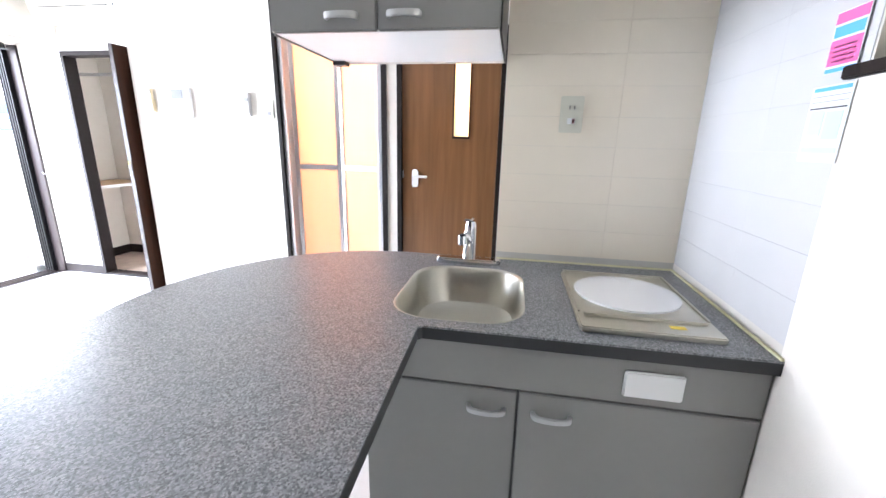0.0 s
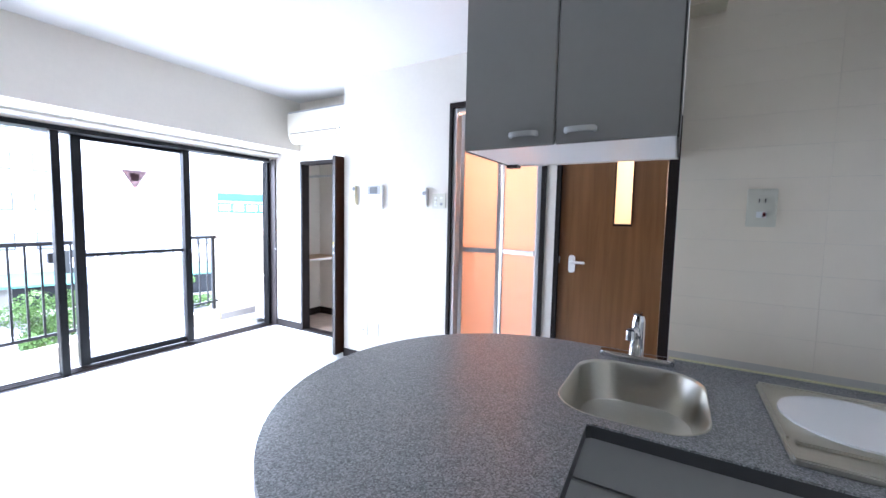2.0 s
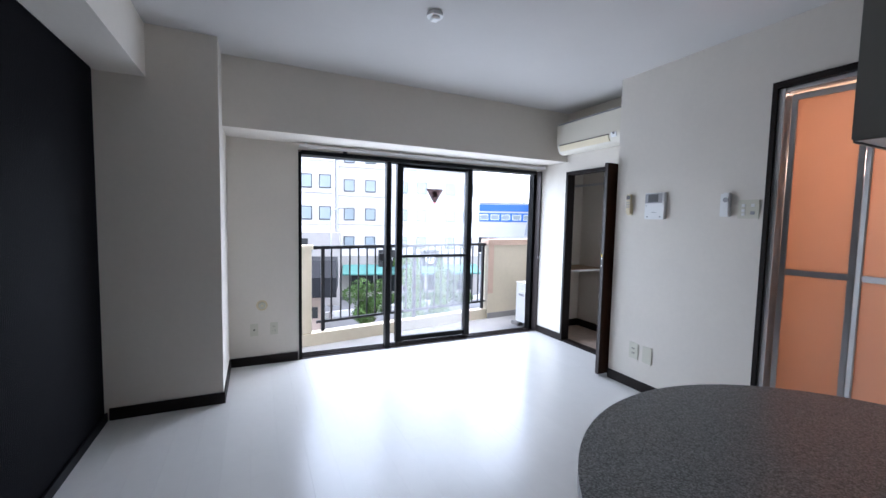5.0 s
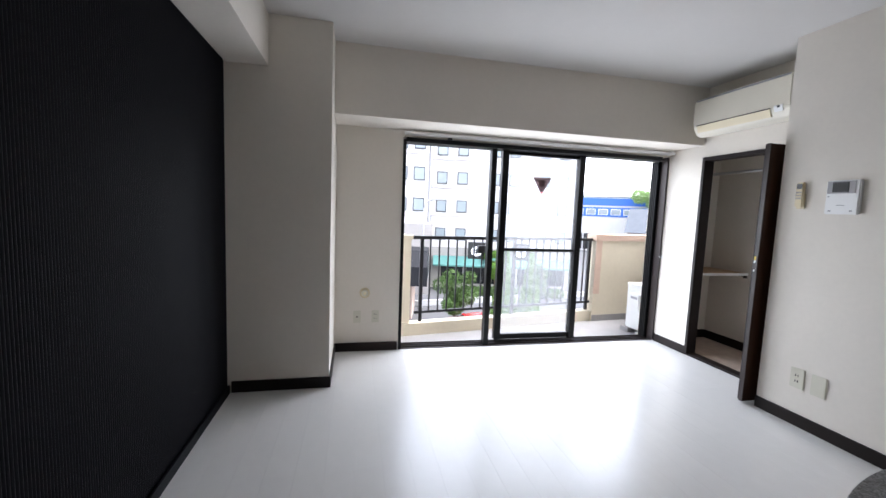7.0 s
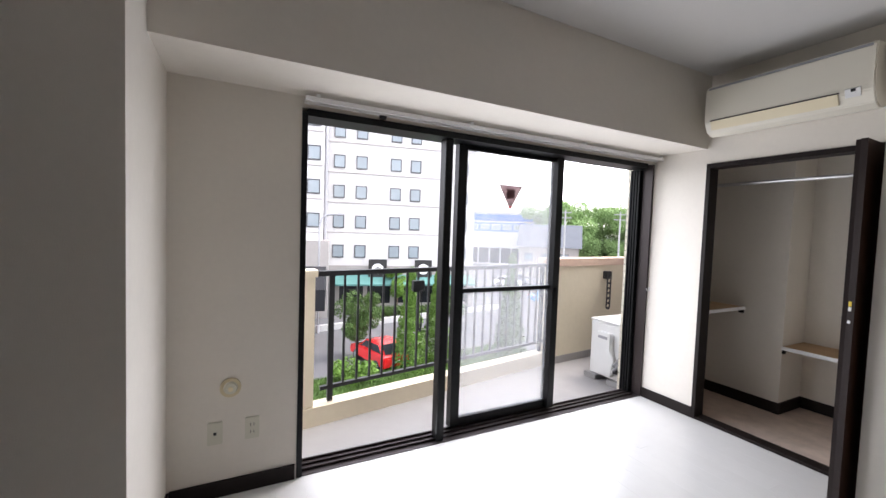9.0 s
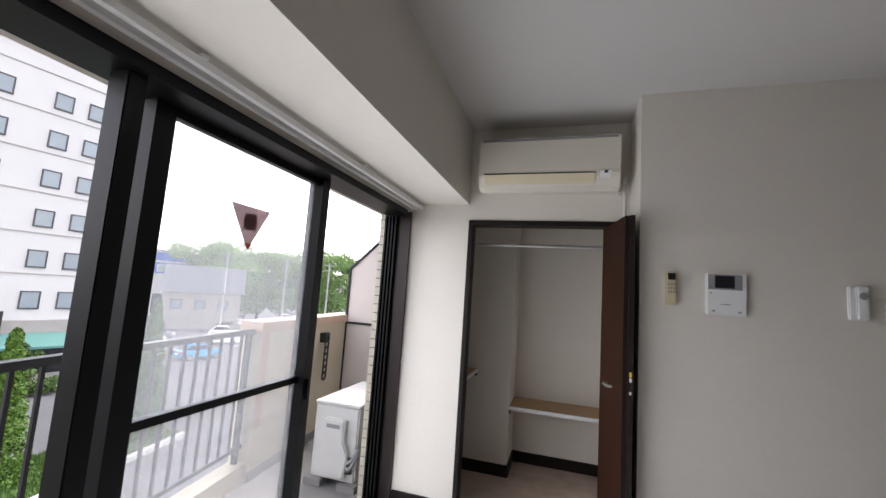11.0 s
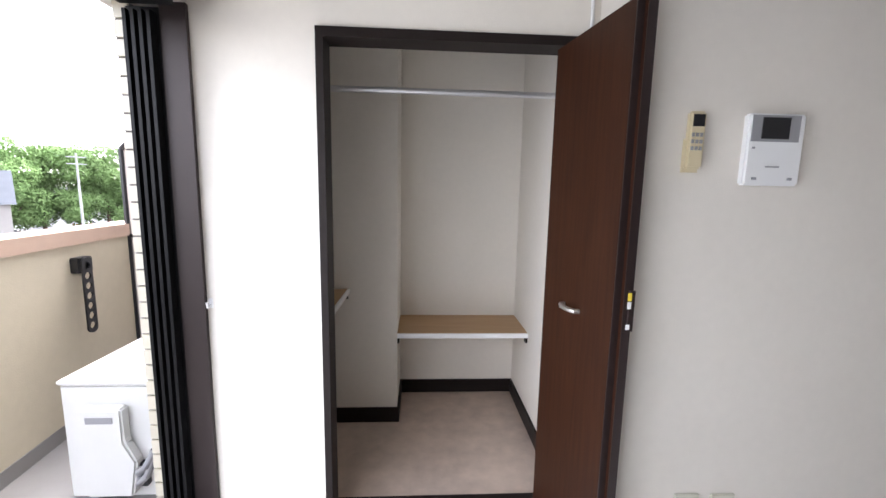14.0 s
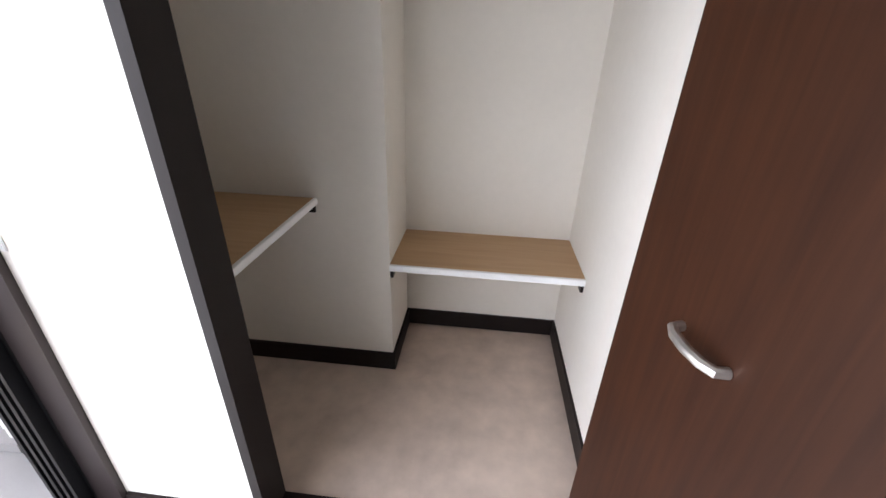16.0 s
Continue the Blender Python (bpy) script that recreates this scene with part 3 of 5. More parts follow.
# ---- air conditioner over the closet ----
def air_conditioner():
    t = thing("air_conditioner", (-3.195, YC, 2.19), "aged cream wall air conditioner over the closet", "air conditioner")
    x0, x1 = -3.635, -2.755
    prof = [(YC - 0.002, 2.2280), (YC - 0.17, 2.1980), (YC - 0.225, 2.2180), (YC - 0.26, 2.2830), (YC - 0.267, 2.3480), (YC - 0.265, 2.5180), (YC - 0.25, 2.5400), (YC - 0.03, 2.5630), (YC - 0.002, 2.5630)]
    part("casing", prism(prof, "x", x0, x1, bevel=0.006), M_ACBODY, t)
    part("intake_grille", prism([(YC - 0.2675, 2.5160), (YC - 0.2665, 2.5300), (YC - 0.2600, 2.5300), (YC - 0.2600, 2.5160)], "x", x0 + 0.02, x1 - 0.02), M_GREYP, t)
    part("front_panel", prism([(YC - 0.2705, 2.3180), (YC - 0.2685, 2.5110), (YC - 0.2600, 2.5110), (YC - 0.2600, 2.3380)], "x", x0 + 0.006, x1 - 0.006), M_ACBODY, t)
    part("louvre", prism([(YC - 0.2470, 2.2300), (YC - 0.2685, 2.2900), (YC - 0.2550, 2.2920), (YC - 0.2350, 2.2350)], "x", x0 + 0.045, x1 - 0.15), M_LOUVRE, t, "yellowed louvre")
    part("louvre_gap", prism([(YC - 0.2645, 2.2920), (YC - 0.2655, 2.2990), (YC - 0.2560, 2.2990), (YC - 0.2560, 2.2920)], "x", x0 + 0.04, x1 - 0.145), M_DARK, t)
    part("indicator", prism([(YC - 0.2560, 2.2600), (YC - 0.2705, 2.3050), (YC - 0.2640, 2.3090), (YC - 0.2500, 2.2640)], "x", x1 - 0.12, x1 - 0.055), M_WHITE, t)
    part("receiver", prism([(YC - 0.2670, 2.2880), (YC - 0.2718, 2.3040), (YC - 0.2650, 2.3060), (YC - 0.2600, 2.2900)], "x", x1 - 0.095, x1 - 0.075), M_DARK, t)
    c = thing("power_cord", (-2.72, YC, 2.2), "white power cord running down beside the air conditioner", "cord")
    part("cord", sweep([(-2.757, YC - 0.1, 2.21), (-2.73, YC - 0.05, 2.2), (-2.715, YC - 0.015, 2.24), (-2.705, YC - 0.012, 2.3)], 0.006), M_WHITE, c, smooth=True)
    part("plug", box(-2.715, -2.69, YC - 0.03, YC, 2.29, 2.33, bevel=0.004), M_WHITE, c)
    part("lower_cord", sweep([(-2.705, YC - 0.01, 2.29), (-2.703, YC - 0.008, 2.2), (-2.70, YC - 0.008, 2.06)], 0.007), M_WHITE, c, smooth=True)


air_conditioner()


# ---- closet ----
def leaf(x, y, turn, label, handle):
    """A folding closet leaf, hinged at the closet wall and swung out into the room."""
    t = thing("closet_door_leaf", (x, y, 0), label, "closet door", "folding closet doors", turn=turn)
    w = 0.445
    part("panel", box(-0.013, 0.013, -w, 0, 0.02, 1.985, bevel=0.002), M_CLOSETDOOR, t)
    part("edge_strip", box(-0.0135, 0.0135, -w - 0.004, -w, 0.02, 1.985), M_CLOSETEDGE, t, "dark edge band")
    if handle:
        part("handle", sweep([(-0.013, -0.265, 1.03), (-0.03, -0.262, 1.03), (-0.038, -0.245, 1.03), (-0.041, -0.215, 1.03), (-0.038, -0.185, 1.03), (-0.03, -0.168, 1.03), (-0.013, -0.165, 1.03)], 0.0085), M_SATIN, t, "satin metal bow handle", smooth=True)
    else:
        part("hinge", box(0.0, 0.016, -w - 0.012, -w - 0.0045, 1.03, 1.155), M_CLOSETEDGE, t)
        part("sticker", box(-0.007, 0.005, -w - 0.0135, -w - 0.0125, 1.125, 1.15), M_YELLOW, t, "yellow warning sticker")
        part("tag", box(-0.007, 0.005, -w - 0.0135, -w - 0.0125, 1.10, 1.122), M_WHITE, t)
        part("lower_tag", box(-0.007, 0.005, -w - 0.0135, -w - 0.0125, 1.036, 1.052), M_WHITE, t)
    return t


leaf(-2.815, YC - 0.004, 9.5, "dark walnut folding closet leaf, opened, with a metal handle", True)
leaf(-2.722, YC - 0.016, 0.6, "dark walnut folding closet leaf, opened against the wall", False)

cs = thing("closet_shelf", (-3.06, 3.8, 0.53), "low wooden closet shelf with a white front edge", "shelf", "closet shelves")
part("board", box(-3.48, -2.67, 3.625, 4.0, 0.554, 0.576), M_SHELF, cs)
part("front_edge", box(-3.48, -2.67, 3.610, 3.625, 0.549, 0.578, bevel=0.002), M_WHITE, cs, "white edge band")
for x in (-3.479, -2.683):
    part("bracket", boxes((x, x + 0.012, 3.62, 3.985, 0.531, 0.553), (x, x + 0.012, 3.62, 3.66, 0.514, 0.531)), M_TRIM, cs)
cs2 = thing("closet_shelf", (-3.98, 3.3, 0.83), "high wooden closet side shelf with a white front edge", "shelf", "closet shelves")
part("board", box(-4.25, -3.775, YC + 0.1, 3.612, 0.837, 0.857), M_SHELF, cs2)
part("front_edge", box(-3.775, -3.76, YC + 0.1, 3.612, 0.832, 0.859, bevel=0.002), M_WHITE, cs2, "white edge band")
part("bracket", boxes((-4.2, -3.77, 3.598, 3.611, 0.815, 0.836), (-3.81, -3.77, 3.598, 3.611, 0.80, 0.815)), M_TRIM, cs2)
rd = thing("clothes_rail", (-3.2, 3.28, 1.9), "steel clothes rail across the closet", "clothes rail")
part("tube", rod((-4.25, 3.25, 1.908), (-2.67, 3.25, 1.908), 0.0145, 20), M_ALU, rd, smooth=True)
part("flange", rod((-2.678, 3.25, 1.908), (-2.67, 3.25, 1.908), 0.03, 20), M_ALU, rd, smooth=True)
part("far_flange", rod((-4.25, 3.25, 1.908), (-4.242, 3.25, 1.908), 0.03, 20), M_ALU, rd, smooth=True)


# ---- bathroom folding door and brown door ----
def bath_leaf(p0, p1, label):
    d = Vector(p1) - Vector(p0)
    w = d.length
    t = thing("bathroom_door_leaf", (p0[0], p0[1], 0.21), label, "bathroom door", "bathroom folding door", turn=math.degrees(math.atan2(d.y, d.x)))
    h = 2.05
    part("stile", box(0.0, 0.03, -0.014, 0.014, 0.01, h, bevel=0.004), M_ALU, t)
    part("stile", box(w - 0.03, w, -0.014, 0.014, 0.01, h, bevel=0.004), M_ALU, t)
    part("bottom_rail", box(0.03, w - 0.03, -0.011, 0.011, 0.01, 0.055), M_ALU, t)
    part("top_rail", box(0.03, w - 0.03, -0.011, 0.011, h - 0.035, h), M_ALU, t)
    part("middle_rail", box(0.03, w - 0.03, -0.017, 0.012, 0.92, 0.955, bevel=0.003), M_ALU, t)
    part("upper_panel", box(0.03, w - 0.03, -0.004, 0.004, 0.955, h - 0.035), M_BATHPANEL, t, "frosted amber panel")
    part("lower_panel", box(0.03, w - 0.03, -0.004, 0.004, 0.055, 0.92), M_BATHPANEL, t, "frosted amber panel")


bath_leaf((-1.425, 2.58), (-1.082, 2.635), "aluminium framed frosted bathroom leaf, slightly folded, warmly lit")
bath_leaf((-1.078, 2.635), (-0.742, 2.58), "aluminium framed frosted bathroom leaf, slightly folded, warmly lit")
solid("bath_lining", boxes((-1.464, -1.43, YI + 0.01, YI + 0.1, 0.21, 2.295), (-0.74, -0.71, YI + 0.01, YI + 0.1, 0.21, 2.295), (-1.432, -0.74, YI + 0.02, YI + 0.1, 2.27, 2.295)), M_ALU, "aluminium lining of the bathroom door", "frame")

dr = thing("door_2", (-0.25, YI, 0), "closed mid-brown wooden door with a narrow lit glass slit", "door", kind="structure")
part("panel", boxes((-0.568, -0.216, YI + 0.015, YI + 0.05, 0.01, 2.018), (-0.1, 0.09, YI + 0.015, YI + 0.05, 0.01, 2.018), (-0.216, -0.1, YI + 0.015, YI + 0.05, 0.01, 1.376), (-0.216, -0.1, YI + 0.015, YI + 0.05, 1.965, 2.018)), M_DOOR, dr)
part("slit_frame", boxes((-0.216, -0.21, YI + 0.008, YI + 0.05, 1.376, 1.965), (-0.107, -0.1, YI + 0.008, YI + 0.05, 1.376, 1.965), (-0.21, -0.107, YI + 0.008, YI + 0.05, 1.376, 1.39), (-0.21, -0.107, YI + 0.008, YI + 0.05, 1.952, 1.965)), M_TRIM, dr)
part("slit_glass", box(-0.21, -0.107, YI + 0.025, YI + 0.031, 1.39, 1.952), M_SLIT, dr, "frosted glass lit from behind")
hd = part("handle_plate", prism(rounded(-0.475, 1.1, 0.045, 0.125, 0.02), "y", YI + 0.006, YI + 0.0148), M_WHITE, dr, "white lever plate")
part("lever", sweep([(-0.475, YI + 0.008, 1.116), (-0.475, YI - 0.03, 1.116), (-0.475, YI - 0.04, 1.116), (-0.38, YI - 0.04, 1.116)], 0.009), M_WHITE, hd, "white lever", smooth=True)
part("keyhole", box(-0.567, -0.56, YI + 0.012, YI + 0.0149, 1.10, 1.15), M_ALU, dr)


# ---- kitchen ----
ZC, CX, CY, CR = 0.855, -0.225, 0.74, 0.712
FY = 0.718      # worktop's front edge
INX = -0.022    # the peninsula's inner edge
SINK = (0.066, 1.025, 0.41, 0.515, 0.13)


def worktop():
    t = thing("worktop", (0, 1.0, ZC - 0.04), "speckled grey laminate worktop with a round peninsula end", "worktop")
    out = [(XR - 0.002, FY), (XR - 0.002, YT - 0.008), (0.16, YT - 0.008), (0.15, CY + CR)]
    a0, a1 = 90, 90 + 195
    for k in range(61):
        a = radians(a0 + (a1 - a0) * k / 60)
        out.append((CX + CR * math.cos(a), CY + CR * math.sin(a) * (1.04 if math.sin(a) < 0 else 1.0)))
    out += [(INX + 0.022, CY - CR * 0.993), (INX, FY - 0.012), (INX + 0.012, FY)]
    hole = rounded(*SINK)
    bm = bmesh.new()
    es = []
    for loop in (out, hole):
        vs = [bm.verts.new((x, y, ZC)) for x, y in loop]
        es += [bm.edges.new((vs[i], vs[(i + 1) % len(vs)])) for i in range(len(vs))]
    bmesh.ops.triangle_fill(bm, edges=es, use_beauty=True)
    for f in bm.faces:
        if f.normal.z < 0:
            f.normal_flip()
    r = bmesh.ops.extrude_face_region(bm, geom=list(bm.faces))
    bmesh.ops.translate(bm, verts=[v for v in r["geom"] if isinstance(v, bmesh.types.BMVert)], vec=(0, 0, -0.006))
    bmesh.ops.recalc_face_normals(bm, faces=bm.faces)
    part("surface", bm, M_COUNTER, t)
    ring = [(x, y) for x, y in out]
    n = len(ring)
    inner = []
    for i in range(n):
        p, q, s = Vector(ring[i - 1]), Vector(ring[i]), Vector(ring[(i + 1) % n])
        d = (s - p).normalized()
        inner.append(tuple(q + Vector((-d.y, d.x)) * 0.02))
    rings = [[(x, y, ZC - 0.0062) for x, y in ring], [(x, y, ZC - 0.04) for x, y in ring], [(x, y, ZC - 0.04) for x, y in inner], [(x, y, ZC - 0.0064) for x, y in inner]]
    part("edge_band", loft(rings, False, False), M_CEDGE, t, "black edge band")


worktop()


def sink():
    t = thing("sink", (SINK[0], SINK[1], ZC - 0.17), "stainless steel kitchen sink bowl set into the worktop", "sink")
    cx, cy, w, h, r = SINK
    rings = []
    for z, g, rr in ((ZC + 0.001, 0.004, r), (ZC + 0.002, 0.001, r), (ZC - 0.004, -0.004, r), (ZC - 0.09, -0.014, r), (ZC - 0.14, -0.03, r), (ZC - 0.155, -0.06, r * 0.8), (ZC - 0.16, -0.16, 0.05)):
        rings.append([(x, y, z) for x, y in rounded(cx, cy, w + 2 * g, h + 2 * g, min(rr, (w + 2 * g) / 2 - 0.005))])
    part("bowl", loft(rings), M_STEEL, t, smooth=True)
    part("drain", rod((cx, cy + 0.02, ZC - 0.159), (cx, cy + 0.02, ZC - 0.153), 0.055, 28), M_CHROME, t, "round drain strainer", smooth=True)
    part("drain_cover", rod((cx, cy + 0.02, ZC - 0.153), (cx, cy + 0.02, ZC - 0.147), 0.035, 24, 0.03), M_DARK, t, smooth=True)


sink()


def faucet():
    x, y = 0.046, 1.345
    t = thing("faucet", (x, y, ZC), "chrome single-lever kitchen faucet with a wide base", "faucet")
    part("base", prism(rounded(x, y, 0.27, 0.05, 0.02), "z", ZC, ZC + 0.024, bevel=0.004), M_CHROME, t, smooth=True)
    part("body", rod((x, y, ZC + 0.024), (x + 0.004, y, ZC + 0.165), 0.027, 24, 0.023), M_CHROME, t, smooth=True)
    part("collar", rod((x + 0.004, y, ZC + 0.16), (x + 0.004, y, ZC + 0.182), 0.024, 24, 0.018), M_CHROME, t, smooth=True)
    part("spout", sweep([(x, y - 0.01, ZC + 0.10), (x - 0.006, y - 0.05, ZC + 0.125), (x - 0.01, y - 0.1, ZC + 0.14), (x - 0.012, y - 0.14, ZC + 0.142)], 0.017, 16), M_CHROME, t, smooth=True)
    part("aerator", rod((x - 0.012, y - 0.138, ZC + 0.15), (x - 0.012, y - 0.14, ZC + 0.115), 0.0165, 20), M_CHROME, t, smooth=True)
    part("lever", prism([(y + 0.012, ZC + 0.182), (y - 0.10, ZC + 0.2), (y - 0.10, ZC + 0.208), (y + 0.012, ZC + 0.197)], "x", x - 0.012, x + 0.016, bevel=0.003), M_CHROME, t)


faucet()


def hob():
    x0, x1, y0, y1 = 0.42, 0.793, 0.775, 1.28
    t = thing("electric_hob", (0.63, 1.09, ZC), "single white plate electric hob in a steel tray", "hob")
    part("tray", prism(rounded((x0 + x1) / 2, (y0 + y1) / 2, x1 - x0, y1 - y0, 0.012), "z", ZC, ZC + 0.018, bevel=0.004), M_STEEL, t, smooth=True)
    part("rim", boxes((x0 + 0.006, x0 + 0.012, y0 + 0.1, y1 - 0.006, ZC + 0.018, ZC + 0.024), (x1 - 0.012, x1 - 0.006, y0 + 0.1, y1 - 0.006, ZC + 0.018, ZC + 0.024), (x0 + 0.012, x1 - 0.012, y1 - 0.012, y1 - 0.006, ZC + 0.018, ZC + 0.024)), M_STEEL, t)
    part("plate", rod((0.607, 1.065, ZC + 0.018), (0.607, 1.065, ZC + 0.024), 0.165, 48), M_HOBPLATE, t, "white round heating plate", smooth=True)
    part("control_strip", box(x0 + 0.02, x1 - 0.02, y0 + 0.075, y0 + 0.095, ZC + 0.018, ZC + 0.026, bevel=0.003), M_STEEL, t)
    part("warning_label", box(x1 - 0.13, x1 - 0.09, y0 + 0.035, y0 + 0.055, ZC + 0.0182, ZC + 0.0192), M_YELLOW, t, "small yellow label")


hob()


def bow(x, y, z, w=0.115):
    """A flat band bent into a bow, with two feet on the door."""
    h, d, n = w / 2, 0.034, 10
    outer = [(x - h * math.cos(math.pi * k / n), y - d * math.sin(math.pi * k / n) ** 0.45) for k in range(n + 1)]
    inner = [(x - (h - 0.012) * math.cos(math.pi * k / n), y - (d - 0.009) * math.sin(math.pi * k / n) ** 0.45) for k in range(n + 1)]
    return prism(outer + inner[::-1], "z", z - 0.009, z + 0.009, bevel=0.0025)


def base_cabinet():
    t = thing("base_cabinet", (0.35, 1.1, 0), "grey two-door kitchen base cabinet under the worktop", "cabinet")
    f = FY + 0.022
    part("body", boxes((-0.19, XR - 0.004, f + 0.02, YT - 0.02, 0.09, 0.66), (-0.19, -0.17, f + 0.02, YT - 0.02, 0.66, ZC - 0.042), (XR - 0.024, XR - 0.004, f + 0.02, YT - 0.02, 0.66, ZC - 0.042)), M_CABEDGE, t)
    part("kickboard", box(-0.17, XR - 0.01, f + 0.06, f + 0.08, 0, 0.09), M_CEDGE, t)
    part("fascia", box(-0.19, XR - 0.004, f, f + 0.019, 0.673, ZC - 0.042, bevel=0.003), M_CABINET, t)
    for x0, x1, hx in ((-0.19, 0.262, 0.178), (0.27, XR - 0.004, 0.362)):
        d = part("door", box(x0, x1, f, f + 0.019, 0.1, 0.666, bevel=0.003), M_CABINET, t)
        part("handle", bow(hx, f, 0.605), M_HANDLE, d, "satin grey bow handle", smooth=True)
    part("outlet_cover", box(0.538, 0.688, f - 0.012, f, 0.7, 0.776, bevel=0.004), M_WHITE, t, "white cover plate")


base_cabinet()
pl = thing("peninsula_leg", (-0.55, 0.6, 0), "grey metal leg under the round worktop end", "leg")
part("post", rod((-0.55, 0.6, 0.01), (-0.55, 0.6, ZC - 0.04), 0.03, 24), M_ALU, pl, smooth=True)
part("foot", rod((-0.55, 0.6, 0.0), (-0.55, 0.6, 0.012), 0.06, 24), M_ALU, pl, smooth=True)


def wall_cabinet():
    x0, x1, y0, y1, z0, z1 = -0.557, 0.15, 0.972, YT, 1.66, 2.43
    t = thing("wall_cabinet", (-0.22, 1.26, z0), "grey two-door hanging kitchen cabinet with a white underside", "cabinet")
    part("body", box(x0 + 0.004, x1 - 0.006, y0 + 0.02, y1 - 0.002, z0 + 0.004, z1, bevel=0.002), M_WHITE, t, "white carcass")
    part("side_panel", box(x1 - 0.0055, x1 + 0.001, y0 + 0.02, y1 - 0.002, z0, z1), M_DARK, t)
    part("left_side_panel", box(x0 - 0.002, x0 + 0.0035, y0 + 0.02, y1 - 0.002, z0, z1), M_CABINET, t)
    for a, b, hx in ((x0, -0.216, -0.322), (-0.212, x1 - 0.004, -0.13)):
        d = part("door", box(a, b, y0, y0 + 0.019, z0 + 0.003, z1, bevel=0.004), M_CABINET, t)
        part("handle", bow(hx, y0, 1.702, 0.105), M_HANDLE, d, "satin grey bow handle", smooth=True)
    part("corner_bracket", box(x0 + 0.002, x0 + 0.055, y1 - 0.05, y1 - 0.004, z0 - 0.012, z0 + 0.003), M_DARK, t, "dark corner bracket")
    part("back_panel", box(x0, x1, y1, y1 + 0.012, z0, H), M_WALL, t)
    part("top_filler", box(x0, x1, y0 + 0.02, y1, z1 + 0.002, H - 0.002), M_WHITE, t)


wall_cabinet()
solid("worktop_sealant", boxes((0.16, XR - 0.006, YT - 0.014, YT - 0.007, ZC, ZC + 0.007), (XR - 0.012, XR - 0.006, FY, YT - 0.014, ZC, ZC + 0.007)), M_CAULK, "yellowed sealant bead along the worktop", "sealant")


def notice(name, label, y0, y1, z0, z1, rows):
    t = thing(name, (XR - 0.006, y0, z0), label, "notice")
    x = XR - 0.0065
    part("sheet", box(x - 0.001, x, y0, y1, z0, z1), M_PAPER, t)
    for a, b, c, d, m in rows:
        part("print", box(x - 0.0018, x - 0.0012, y0 + (y1 - y0) * a, y0 + (y1 - y0) * b, z0 + (z1 - z0) * c, z0 + (z1 - z0) * d), m, t)


notice("warning_notice", "small white notice with red border on the tiled wall", 0.745, 0.855, 1.672, 1.745, [(0.02, 0.98, 0.93, 0.97, M_RED), (0.02, 0.98, 0.03, 0.07, M_RED), (0.1, 0.9, 0.65, 0.75, M_INK), (0.1, 0.9, 0.45, 0.52, M_INK), (0.1, 0.8, 0.25, 0.32, M_INK)])
notice("colour_leaflet", "pink and blue printed leaflet on the tiled wall", 0.738, 0.828, 1.515, 1.64, [(0.02, 0.98, 0.8, 0.98, M_PINK), (0.05, 0.95, 0.58, 0.76, M_CYAN), (0.02, 0.98, 0.12, 0.54, M_PINK), (0.02, 0.98, 0.01, 0.08, M_CYAN)] + [(0.15, 0.85, 0.18 + 0.08 * k, 0.2 + 0.08 * k, M_INK) for k in range(4)])
notice("manual_sheet", "white printed instruction sheet on the tiled wall", 0.727, 0.848, 1.325, 1.49, [(0.05, 0.95, 0.93, 0.98, M_CYAN), (0.05, 0.95, 0.86, 0.868, M_INK), (0.05, 0.95, 0.79, 0.798, M_INK), (0.05, 0.95, 0.7, 0.72, M_DARK), (0.1, 0.5, 0.3, 0.66, M_TEALPAPER), (0.55, 0.9, 0.35, 0.68, M_TEALPAPER), (0.05, 0.95, 0.12, 0.2, M_TEALPAPER)])


# ---- balcony ----
def line_x(y):
    return -5.1 - 0.17 * (y - 0.24)


ZB = -0.13
solid("balcony_floor", prism([(XW - 0.17, -1.6), (XW - 0.17, 4.9), (-5.86, 4.9), (-5.68, 3.0), (line_x(3.0) - 0.08, 3.0), (line_x(-1.6) - 0.08, -1.6)], "z", ZB - 0.2, ZB), M_CONCRETE, "grey concrete balcony floor", "balcony floor")
solid("wall_outside", boxes((XW - 0.255, XW - 0.2, YC + 0.004, 4.6, -3.0, 5.6), (XW - 0.3, XW - 0.17, -0.5, YC + 0.004, -3, ZB)), M_EXGROUT, "cream tiled outer wall", "wall")


def slanted(y0, y1, t0, t1, z0, z1):
    """A wall piece that follows the balcony's slanted edge, from t0 to t1 outside the line."""
    return prism([(line_x(y0) - t0, y0), (line_x(y1) - t0, y1), (line_x(y1) - t1, y1), (line_x(y0) - t1, y0)], "z", z0, z1)


def along(y0, y1, t0, t1, z0, z1):
    """The same along the solid parapet's own line."""
    return prism([(par_x(y0) - t0, y0), (par_x(y1) - t0, y1), (par_x(y1) - t1, y1), (par_x(y0) - t1, y0)], "z", z0, z1)


def par_x(y):
    return -5.47 - 0.1 * (y - 3)


solid("balcony_curb", slanted(-1.2, 3.0, -0.06, 0.08, ZB, 0.02), M_STUCCO, "cream curb under the balcony railing", "curb")
pp = thing("balcony_parapet", (line_x(3.6), 3.6, ZB), "solid cream balcony parapet with a pinkish cap", "parapet", kind="structure")
part("wall", along(2.88, 4.75, 0.0, 0.2, ZB, 1.06), M_STUCCO, pp)
part("cap", along(2.86, 4.77, -0.015, 0.215, 1.06, 1.15), M_CAP, pp, "pinkish cap")
part("border", along(2.875, 2.975, -0.012, -0.0005, 0.28, 1.06), M_CAP, pp, "pinkish painted border")
part("skirting", along(2.88, 4.75, -0.006, -0.0005, ZB, ZB + 0.09), M_CONCRETE, pp)
